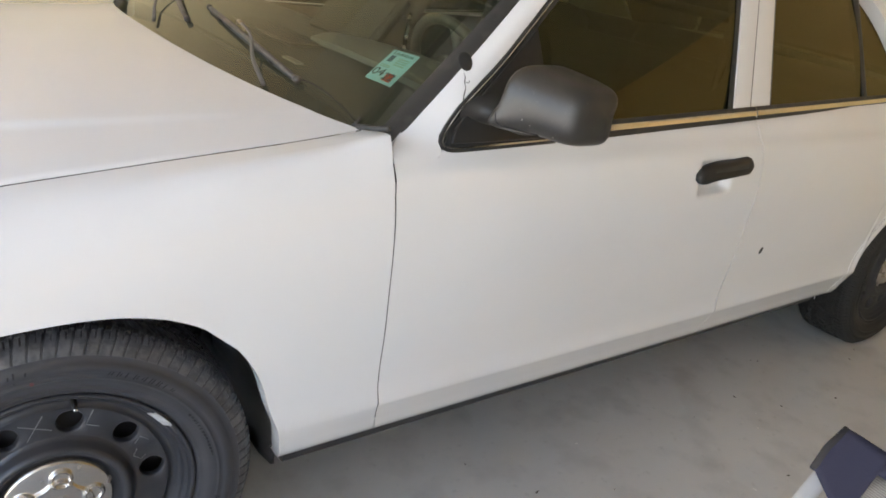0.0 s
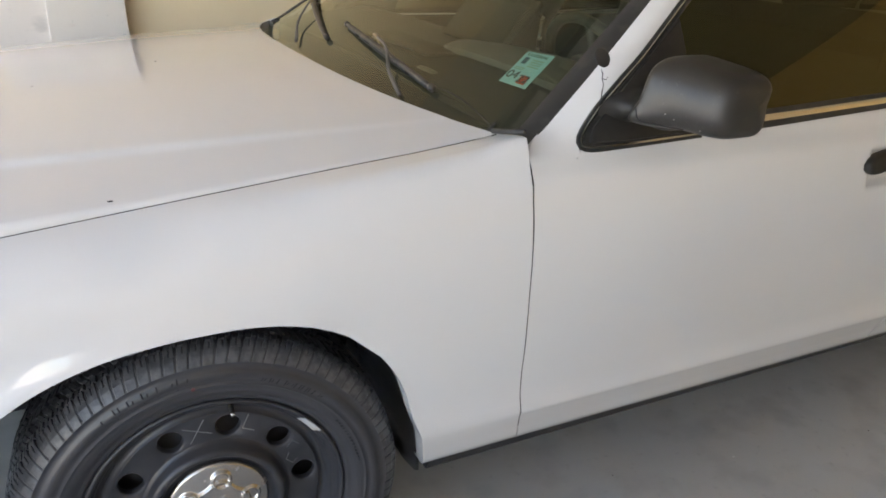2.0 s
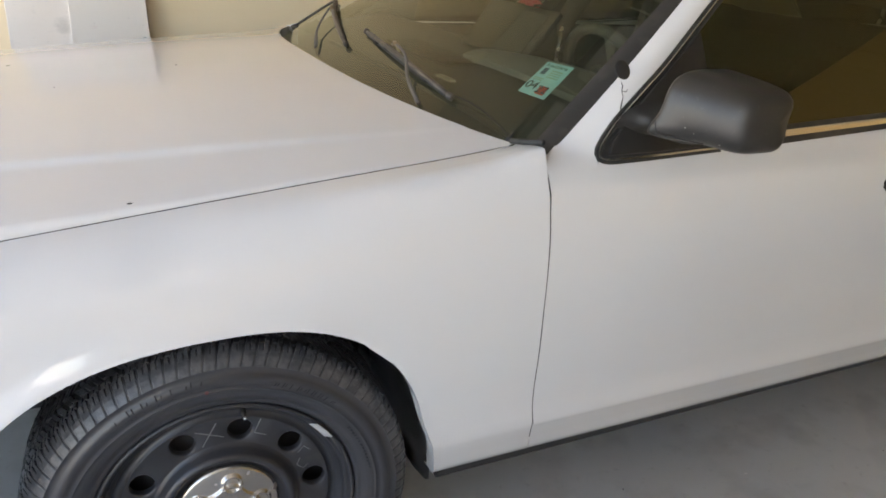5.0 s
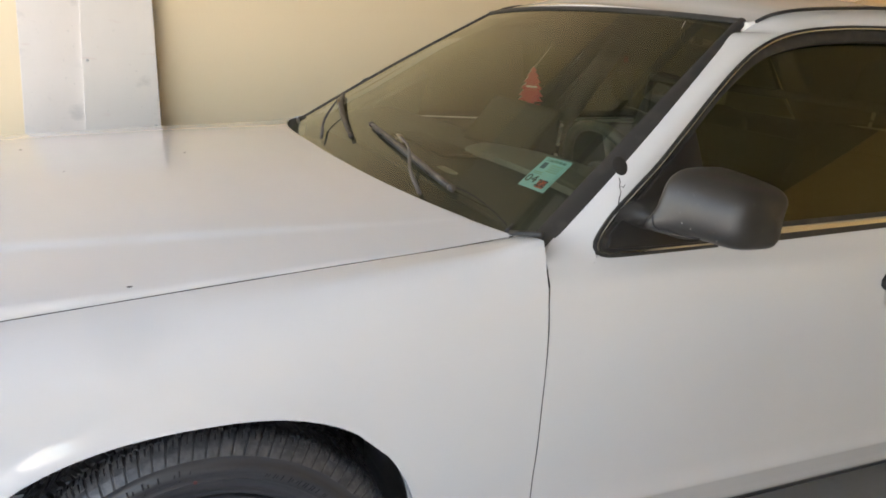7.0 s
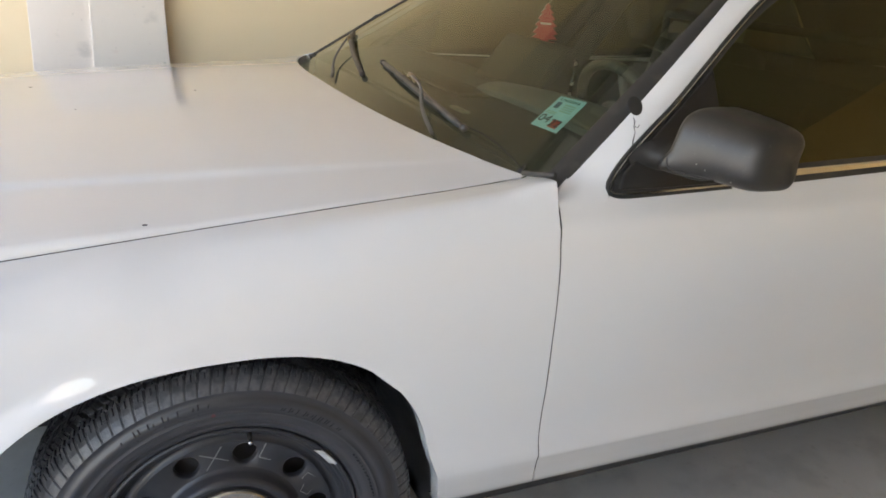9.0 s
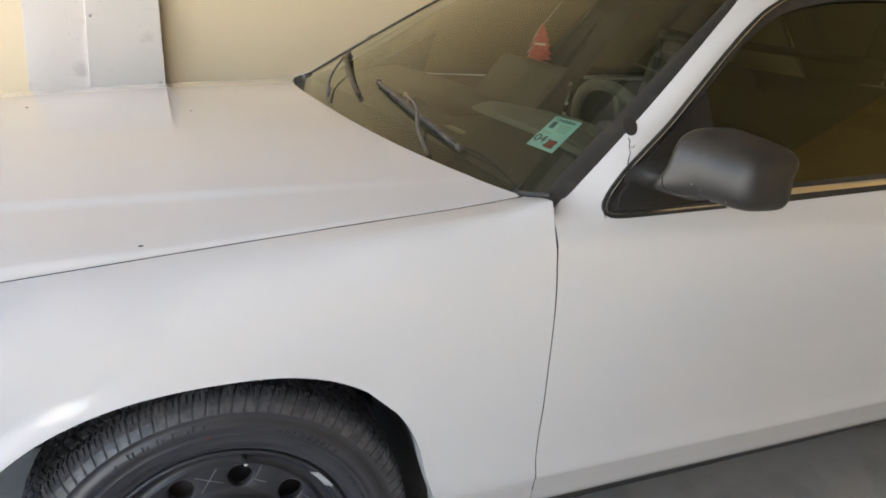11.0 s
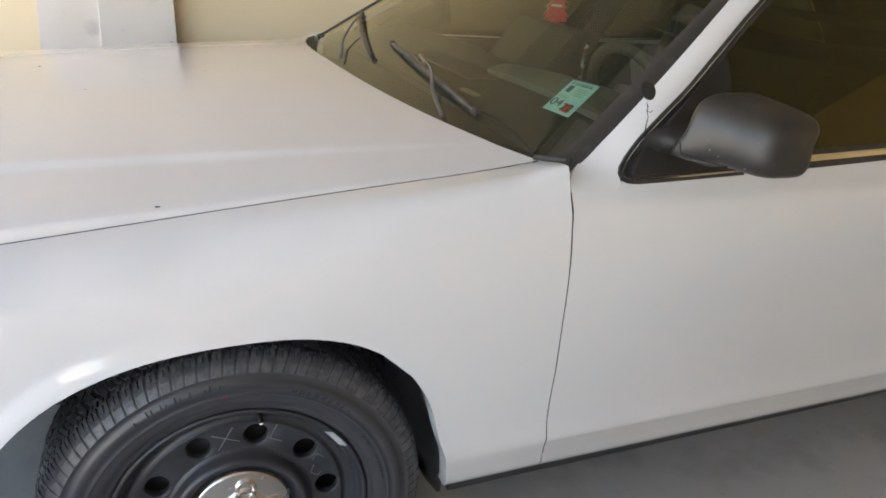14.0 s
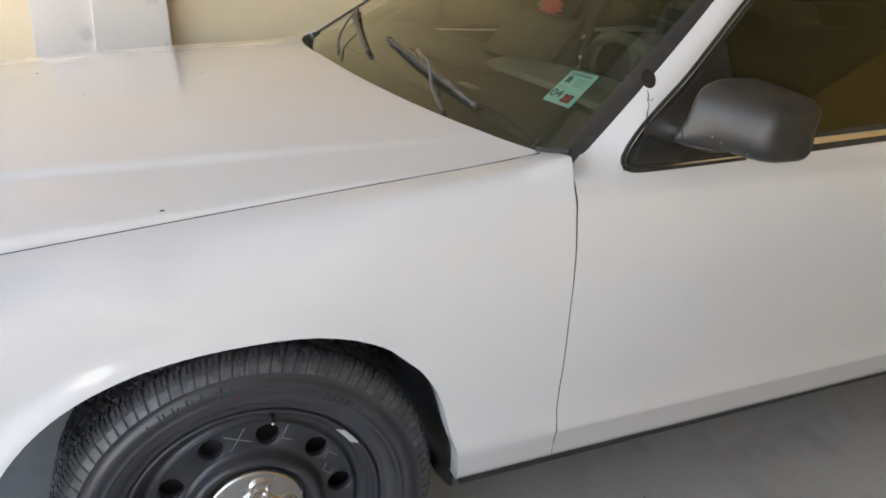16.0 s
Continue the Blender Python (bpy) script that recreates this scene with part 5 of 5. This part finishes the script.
def pad_point(y, k):
    x0, x1 = 0.780 + 0.02 * max(0.0, (y - 0.75) / 0.2) ** 2, 0.945 - 0.060 * max(0.0, (y - 0.62) / 0.26)
    return (x0 + (x1 - x0) * k, y, 0.9755 + 0.014 * math.sin(math.pi * min(1.0, k * 0.8)) + 0.008 * math.exp(-((y - 0.62) / 0.20) ** 4))


sheet(bm, [[pad_point(y, k / 9) for k in range(10)] for y in np.linspace(0.31, 0.862, 24)], (0, 0, -1), 0.015)
part("dash_pad", bm, padm.m, dash, "pale grey dash pad")
bm = bmesh.new()
box(bm, (0.70, 0.80, 0.958), (0.80, 1.20, 0.968), 0.004)
part("dash_vent", bm, cab.m, dash, "dark defroster vent")
# mobile computer that leans behind the dash pad
def lean(a, b, d=0.0):
    """a across from the driver's side, b up the slab, d towards the windscreen."""
    return Vector((0.885 + 0.115 * b - 0.73 * d, 0.715 + 0.365 * a + 0.025 * b, 0.978 + 0.122 * b + 0.68 * d))


def slab_on(bm, a0, a1, b0, b1, d0, d1):
    c = [[bm.verts.new(lean(a, b, d)) for a, b in ((a0, b0), (a1, b0), (a1, b1), (a0, b1))] for d in (d0, d1)]
    bm.faces.new(c[0])
    bm.faces.new(c[1][::-1])
    for k in range(4):
        bm.faces.new([c[0][(k + 1) % 4], c[0][k], c[1][k], c[1][(k + 1) % 4]])


bm = bmesh.new()
slab_on(bm, 0.0, 1.0, 0.0, 1.0, -0.016, 0.0)
bmesh.ops.recalc_face_normals(bm, faces=bm.faces[:])
bmesh.ops.bevel(bm, geom=bm.edges[:], offset=0.003, segments=2, profile=0.5, affect="EDGES")
computer = part("mobile_computer", bm, BLACK, car, "dark mobile computer leaning behind the dash pad")
bm = bmesh.new()
slab_on(bm, 0.09, 0.95, 0.06, 0.88, 0.0002, 0.0014)
bmesh.ops.recalc_face_normals(bm, faces=bm.faces[:])
scrm = Mat("dusty_screen", (0.030, 0.030, 0.026), 0.5)
scrm.tint(scrm.ramp(scrm.noise(9, 4), 0.4, 0.7, 0, 0.6), (0.038, 0.038, 0.032))
part("computer_screen", bm, scrm.m, computer, "dull blank screen", smooth=False)
bm = bmesh.new()
box(bm, (0.640, 0.640, 0.946), (0.662, 0.720, 0.952), 0.003)
part("number_plate", bm, Mat("pale_plate", (0.22, 0.22, 0.20), 0.5).m, dash, "small pale blank plate on the dash")
# safety partition behind the front seats
bm = bmesh.new()
for p, q in (((1.98, 0.42, 0.60), (1.98, 0.42, 1.16)), ((1.98, 1.57, 0.60), (1.98, 1.57, 1.16)), ((1.98, 0.42, 1.16), (1.98, 1.57, 1.16))):
    tube(bm, [p, q], 0.014, 8)
box(bm, (1.975, 0.42, 0.60), (1.985, 1.57, 1.02), 0.002)
part("partition", bm, cab.m, car, "dark partition behind the front seats")
bm = bmesh.new()
tube(bm, [(1.10, 0.62, 1.252), (1.10, 0.62, 1.238)], 0.006, 10)
part("red_tab", bm, Mat("red_plastic", (0.35, 0.02, 0.02), 0.5).m, car, "small red tab inside the windscreen")
# steering wheel
bm = bmesh.new()
m = Matrix.Translation((1.085, 0.585, 0.905)) @ Matrix.Rotation(radians(-114), 4, "Y")
tube(bm, [m @ Vector((0.19 * math.cos(k * math.tau / 40), 0.19 * math.sin(k * math.tau / 40), 0)) for k in range(41)], 0.0145, 10, caps=False)
swm = Mat("grey_wheel_rim", (0.038, 0.040, 0.036), 0.5)
sw = part("steering_wheel", bm, swm.m, car, "dark grey steering wheel")
bm = bmesh.new()
for a in (-15, 195, 90 + 180):
    tube(bm, [m @ Vector((0.05 * math.cos(radians(a)), 0.05 * math.sin(radians(a)), -0.01)), m @ Vector((0.185 * math.cos(radians(a)), 0.185 * math.sin(radians(a)), 0))], 0.014, 8)
box(bm, (-0.075, -0.085, -0.03), (0.075, 0.085, 0.012), 0.02, m)
part("wheel_hub", bm, swm.m, sw)
bm = bmesh.new()
tube(bm, [m @ Vector((0, 0, 0.03)), m @ Vector((0, 0, 0.22))], [0.035, 0.055], 14)
part("steering_column", bm, cab.m, sw)


def seat(y, x, w):
    bm = bmesh.new()
    box(bm, (x, y - w / 2, 0.40), (x + 0.54, y + w / 2, 0.58), 0.05)
    s = part("seat", bm, seatm.m, car, "dark grey fabric front seat")
    bm = bmesh.new()
    box(bm, (-0.08, -w / 2, 0.0), (0.09, w / 2, 0.60), 0.06, Matrix.Translation((x + 0.52, y, 0.50)) @ Matrix.Rotation(radians(14), 4, "Y"))
    part("seat_back", bm, seatm.m, s)
    bm = bmesh.new()
    mm = Matrix.Translation((x + 0.69, y, 1.115)) @ Matrix.Rotation(radians(10), 4, "Y")
    box(bm, (-0.05, -0.14, 0.02), (0.05, 0.14, 0.18), 0.04, mm)
    part("headrest", bm, seatm.m, s)
    for dy in (-0.06, 0.06):
        bm = bmesh.new()
        tube(bm, [mm @ Vector((0, dy, -0.06)), mm @ Vector((0, dy, 0.05))], 0.006, 8)
        part("headrest_post", bm, CHROME, s)


seat(0.58, 1.42, 0.52)
seat(WIDTH - 0.58, 1.42, 0.52)
bm = bmesh.new()
box(bm, (2.20, 0.20, 0.36), (2.66, WIDTH - 0.20, 0.55), 0.05)
box(bm, (2.56, 0.20, 0.50), (2.74, WIDTH - 0.20, 1.02), 0.05)
part("rear_bench", bm, seatm.m, car, "dark grey rear bench seat")
# equipment pole between the seats
bm = bmesh.new()
tube(bm, [(1.055, 0.82, 0.60), (1.058, 0.82, 0.99), (1.066, 0.82, 1.060)], 0.0065, 10)
part("equipment_pole", bm, CHROME, car, "bright upright equipment pole between the seats")
# inner rear-view mirror, visor clip
bm = bmesh.new()
box(bm, (1.135, 0.87, 1.290), (1.155, 1.12, 1.345), 0.01)
part("inner_mirror", bm, BLACK, car, "dark rear-view mirror")
bm = bmesh.new()
box(bm, (-0.03, -0.035, -0.022), (0.03, 0.035, 0.022), 0.012, Matrix.Translation((1.148, 0.45, 1.236)))
tube(bm, [(1.148, 0.445, 1.236), (1.12, 0.36, 1.235)], 0.010, 8)
part("spotlight_handle", bm, BLACK, car, "black handle by the windscreen pillar")
bm = bmesh.new()
tube(bm, curve_through([(1.165, 0.50, 1.345), (1.155, 0.50, 1.315), (1.158, 0.485, 1.285), (1.150, 0.465, 1.275)], 12), 0.0012, 5)
part("loose_wire", bm, Mat("pale_wire", (0.45, 0.42, 0.36), 0.6).m, car, "pale loose wire")
bm = bmesh.new()
box(bm, (0.855, 0.420, 0.978), (0.900, 0.480, 0.987), 0.002)
tagged(part("yellow_tag", bm, Mat("yellow_plastic", (0.15, 0.12, 0.02), 0.6).m, None), "small dull yellow plastic tag lying on the dash pad", "tag")

# ---- inspection sticker inside the windscreen ----
ST = [screen(u, v, -0.004) for u, v in ((-0.805, 0.247), (-0.895, 0.257), (-0.890, 0.130), (-0.800, 0.125))]
st_u = ((ST[1] - ST[0]) + (ST[2] - ST[3])).normalized()       # along the short side
st_v = ((ST[3] - ST[0]) + (ST[2] - ST[1]))
st_v = (st_v - st_u * st_v.dot(st_u)).normalized()            # down the sheet
st_n = st_v.cross(st_u).normalized()
st_n = st_n if st_n.z > 0 else -st_n


def on_sticker(a, b, lift=0.0):
    p, q = (a + 1) / 2, (b + 1) / 2
    return ST[0].lerp(ST[1], p).lerp(ST[3].lerp(ST[2], p), q) + st_n * (lift - 0.004)


def decal(name, corners, mat, parent, lift, label=""):
    bm = bmesh.new()
    q = [on_sticker(a, b, lift) for a, b in corners]
    w = [on_sticker(a, b, lift - 0.0006) for a, b in corners]
    A, B = [bm.verts.new(p) for p in q], [bm.verts.new(p) for p in w]
    bm.faces.new(A)
    bm.faces.new(B[::-1])
    for i in range(len(A)):
        j = (i + 1) % len(A)
        bm.faces.new([A[j], A[i], B[i], B[j]])
    bmesh.ops.recalc_face_normals(bm, faces=bm.faces[:])
    return part(name, bm, mat, parent, label, smooth=False)


mint = Mat("mint_paper", (0.30, 0.60, 0.68), 0.6)
mint.tint(mint.ramp(mint.noise(60, 4), 0.4, 0.7, 0, 0.5), (0.37, 0.68, 0.76))
sticker = decal("inspection_sticker", ((-1, -1), (1, -1), (1, 1), (-1, 1)), mint.m, None, 0.004)
tagged(sticker, "mint green paper inspection sticker behind the windscreen", "sticker")
ink = Mat("dark_ink", (0.03, 0.04, 0.06), 0.7).m
redp = Mat("red_print", (0.45, 0.06, 0.04), 0.7).m
greyp = Mat("pale_print", (0.25, 0.42, 0.36), 0.7).m
decal("red_square", ((0.12, 0.38), (0.72, 0.38), (0.72, 0.86), (0.12, 0.86)), redp, sticker, 0.0055, "red printed square")
decal("printed_emblem", ((-0.72, -0.62), (-0.40, -0.62), (-0.40, -0.22), (-0.72, -0.22)), Mat("blue_print", (0.05, 0.11, 0.18), 0.7).m, sticker, 0.0055, "small dark blue printed emblem")
for b in (-0.55, -0.42, -0.29, -0.16):
    decal("print_bar", ((-0.1, b), (0.70, b), (0.70, b + 0.05), (-0.1, b + 0.05)), greyp, sticker, 0.0055)
for b in (0.0, 0.10):
    decal("print_bar", ((-0.85, b), (-0.15, b), (-0.15, b + 0.04), (-0.85, b + 0.04)), greyp, sticker, 0.0055)


def number(text, a, b, size, mat, lift):
    cu = bpy.data.curves.new("print", "FONT")
    cu.body, cu.size, cu.align_x, cu.align_y, cu.extrude = text, size, "CENTER", "CENTER", 0.0002
    tmp = bpy.data.objects.new("print", cu)
    me = bpy.data.meshes.new_from_object(tmp)
    bpy.data.objects.remove(tmp)
    me.materials.clear()
    me.materials.append(mat)
    ob = new("printed_number", me)
    ob.parent = sticker
    m = Matrix((st_u, -((ST[3] - ST[0]) + (ST[2] - ST[1])).normalized(), st_n)).transposed().to_4x4()
    m.translation = on_sticker(a, b, lift)
    ob.matrix_world = m
    return ob


number("04", -0.48, 0.50, 0.031, ink, 0.0056)
number("Louisiana", 0.0, -0.80, 0.0145, Mat("green_ink", (0.03, 0.10, 0.10), 0.7).m, 0.0056)
number("22", 0.42, 0.62, 0.030, ink, 0.0062)

# ---- air freshener hanging from the mirror ----
bm = bmesh.new()
half = [(0.0, 0.058), (0.008, 0.048), (0.005, 0.044), (0.015, 0.032), (0.010, 0.029), (0.021, 0.016), (0.014, 0.012), (0.026, -0.002), (0.018, -0.006), (0.030, -0.022), (0.020, -0.026), (0.031, -0.036), (0.010, -0.038), (0.010, -0.044), (0.026, -0.044), (0.026, -0.056)]
half = [(a * 1.22, b * 1.06) for a, b in half]
outline = half + [(-a, b) for a, b in half[::-1][:-1]]
am = Matrix.Translation((1.050, 0.980, 1.136)) @ Matrix.Rotation(radians(-38), 4, "Z")
hull_prism(bm, outline, lambda u, v, d: am @ Vector((u, d, v)), 0.0025)
tree = tagged(finish(bm, "air_freshener", Mat("red_card", (0.42, 0.02, 0.03), 0.6).m, smooth=False), "red tree-shaped card air freshener hanging inside the windscreen", "air freshener")
white_ink = Mat("white_print", (0.6, 0.5, 0.45), 0.7).m
for v0, v1, w in ((0.000, 0.006, 0.016), (-0.053, -0.048, 0.022)):
    for sgn in (-1, 1):
        bm = bmesh.new()
        y = -0.0004 if sgn < 0 else 0.0029
        bm.faces.new([bm.verts.new(am @ Vector((u, y, v))) for u, v in ((-w, v0), (w, v0), (w, v1), (-w, v1))])
        bmesh.ops.solidify(bm, geom=bm.faces[:], thickness=0.0003)
        part("print_bar", bm, white_ink, tree, smooth=False)
bm = bmesh.new()
edge = [(-a * 0.98, b) for a, b in half[:12]]
tube(bm, [am @ Vector((u, -0.001, v)) for u, v in edge], 0.0008, 5)
part("white_outline", bm, white_ink, tree)
bm = bmesh.new()
tube(bm, [am @ Vector((0, 0.001, 0.056)), (1.10, 0.985, 1.25), (1.125, 0.985, 1.29)], 0.0007, 5)
part("hanging_string", bm, white_ink, tree)

# ---- white boards leaning against the far wall ----
def board(x0, x1, y_foot, y_head, height, lean, mat, label):
    bm = bmesh.new()
    box(bm, (x0, -0.018, 0.0), (x1, 0.0, height), 0.002)
    for v in bm.verts:      # one edge is cut out of square
        if v.co.x > (x0 + x1) / 2:
            v.co.x -= lean * (v.co.z - 0.8)
    ob = finish(bm, "board", mat, smooth=False)
    ang = math.atan2(y_head - y_foot, height)
    ob.matrix_world = Matrix.Translation((0, y_foot, 0.0)) @ Matrix.Rotation(-ang, 4, "X")
    return tagged(ob, label, "board", "boards against the wall")


board(-0.385, -0.150, 2.54, 2.60, 1.43, 0.0, BOARD_SCUFFED, "white scuffed board leaning on the beige wall")
right_board = board(-0.158, 0.142, 2.52, 2.588, 1.47, 0.042, BOARD, "white clean board leaning on the beige wall")
for x, z, r in ((0.122, 0.777, 0.008), (-0.138, 1.044, 0.006)):
    bm = bmesh.new()
    lathe(bm, [(r, 0.0), (r, -0.003), (r * 0.6, -0.005), (0.0004, -0.0055)], 16)
    bmesh.ops.transform(bm, matrix=Matrix.Translation((x, -0.018, z)), verts=bm.verts[:])
    part("nail_head", bm, railm.m, right_board, "dull nail head")

# ---- reclining camp chair, of which the top corner of the back shows ----
navy = Mat("navy_canvas", (0.010, 0.010, 0.026), 0.85)
navy.bump(navy.noise(700.0, 2), 0.0006, 0.5)
navy.tint(navy.ramp(navy.noise(20, 4), 0.45, 0.75, 0, 0.5), (0.011, 0.0115, 0.026))
tubem = Mat("pale_tube", (0.76, 0.81, 0.85), 0.28, coat=0.5)
meshm = Mat("grey_mesh", (0.24, 0.22, 0.19), 0.8)
wv = meshm.t.nodes.new("ShaderNodeTexWave")
wv.inputs["Scale"].default_value, wv.inputs["Distortion"].default_value = 180.0, 2.0
meshm.t.links.new(meshm.coord, wv.inputs["Vector"])
meshm.tint(meshm.ramp(wv.outputs["Fac"], 0.3, 0.7, 0, 0.7), (0.10, 0.09, 0.08))
chair = tagged(new("camp_chair"), "navy canvas reclining camp chair with pale tube frame", "chair")
TOP = Vector((0.596, -0.754, 0.880))
DOWN = Vector((-0.80, -0.02, -0.60)).normalized()
ACROSS = Vector((-0.03, -1.0, 0.0)).normalized()
OUTW = DOWN.cross(ACROSS).normalized()
OUTW = OUTW if OUTW.z > 0 else -OUTW
BW, BL = 0.52, 0.62


def on_back(a, b, lift=0.0):
    """a metres across the back from its corner, b metres down it."""
    sag = 0.05 * math.sin(math.pi * min(1, max(0, a / BW))) * min(1, b / 0.15)
    return TOP + ACROSS * a + DOWN * b + OUTW * (lift - sag)


def bar(name, pts, r=0.0085):
    bm = bmesh.new()
    tube(bm, pts, r, 14)
    return part(name, bm, tubem.m, chair)


def cloth(name, fn, n, m, mat, thick=0.003, label=""):
    bm = bmesh.new()
    sheet(bm, [[fn(i / n, j / m) for j in range(m + 1)] for i in range(n + 1)])
    bmesh.ops.recalc_face_normals(bm, faces=bm.faces[:])
    bmesh.ops.solidify(bm, geom=bm.faces[:], thickness=thick)
    return part(name, bm, mat, chair, label)


for a in (0.010, BW - 0.010):
    foot = TOP + ACROSS * a + DOWN * BL
    bar("back_tube", [TOP + ACROSS * a + DOWN * 0.055 + OUTW * -0.006, foot + OUTW * -0.004])
    bar("seat_tube", [foot, foot + Vector((-0.48, 0, 0.06))])
    bar("leg", [foot + Vector((0.10, 0, 0.07)), (foot.x - 0.36, foot.y, 0.012)])
    bar("leg", [foot + Vector((-0.40, 0, 0.05)), (foot.x + 0.12, foot.y, 0.012)])
bar("cross_tube", [TOP + ACROSS * 0.01 + DOWN * 0.02 + OUTW * -0.016, TOP + ACROSS * (BW - 0.01) + DOWN * 0.02 + OUTW * -0.016])
for x in (foot.x - 0.36, foot.x + 0.12):
    bar("foot_tube", [(x, foot.y + BW - 0.02, 0.012), (x, foot.y, 0.012)])
cloth("corner_patch", lambda u, v: on_back(0.049 * u, v * (0.054 + 0.030 * u), 0.002 + 0.007 * math.sqrt(max(0.0, 1 - (1 - min(1, u * 2.5 + 0.1)) ** 2)) - 0.004 * u), 16, 8, navy.m, 0.004, "navy canvas corner sleeve")
cloth("back_border", lambda u, v: on_back(0.030 + (BW - 0.030) * u, (0.022 + 0.026 * max(0.0, 1 - u * 22) ** 2) * v, 0.003), 120, 4, navy.m, 0.004, "navy canvas border")
cloth("back_mesh", lambda u, v: on_back(0.03 + (BW - 0.06) * u, 0.012 + (BL - 0.03) * v, -0.004), 24, 20, meshm.m, 0.002, "grey mesh back panel")
cloth("seat_cloth", lambda u, v: TOP + DOWN * BL + ACROSS * (0.015 + (BW - 0.03) * u) + Vector((-0.47 * v, 0, 0.06 * v - 0.05 * math.sin(math.pi * u))), 14, 12, navy.m, 0.003, "navy canvas seat")
bm = bmesh.new()
tube(bm, [on_back(0.004, 0.0, 0.004), on_back(0.001, 0.03, 0.005), on_back(0.003, 0.056, 0.004)], 0.0042, 10)
part("piping", bm, Mat("grey_binding", (0.020, 0.0175, 0.017), 0.9).m, chair, "dark grey edge binding")

# ---- bits of dirt on the floor ----
rng = random.Random(11)
for name, mat, count, lab in (("floor_debris", Mat("dry_dirt", (0.07, 0.055, 0.04), 0.9).m, 24, "small dark bits of dirt on the concrete"), ("floor_flecks", Mat("pale_chips", (0.75, 0.74, 0.70), 0.8).m, 16, "tiny pale flecks on the concrete")):
    bm = bmesh.new()
    for _ in range(count):
        c = Vector((rng.uniform(0.9, 2.9), rng.uniform(-0.9, 0.22), 0.0012))
        s = rng.uniform(0.0012, 0.0034) if "debris" in name else rng.uniform(0.0008, 0.0022)
        a = rng.uniform(0, math.tau)
        stretch = rng.uniform(1.0, 3.0)
        n = 7
        ring = []
        for k in range(n):
            w = k * math.tau / n
            p = Vector((math.cos(w) * s * stretch, math.sin(w) * s, 0)) * rng.uniform(0.6, 1.2)
            ring.append(bm.verts.new(c + Matrix.Rotation(a, 3, "Z") @ p))
        tip = bm.verts.new(c + Vector((0, 0, s * 0.5)))
        low = [bm.verts.new(v.co - Vector((0, 0, 0.0012))) for v in ring]
        for k in range(n):
            bm.faces.new([ring[k], ring[(k + 1) % n], tip])
            bm.faces.new([low[k], low[(k + 1) % n], ring[(k + 1) % n], ring[k]])
    tagged(finish(bm, name, mat, smooth=False), lab, "debris", kind="stuff")
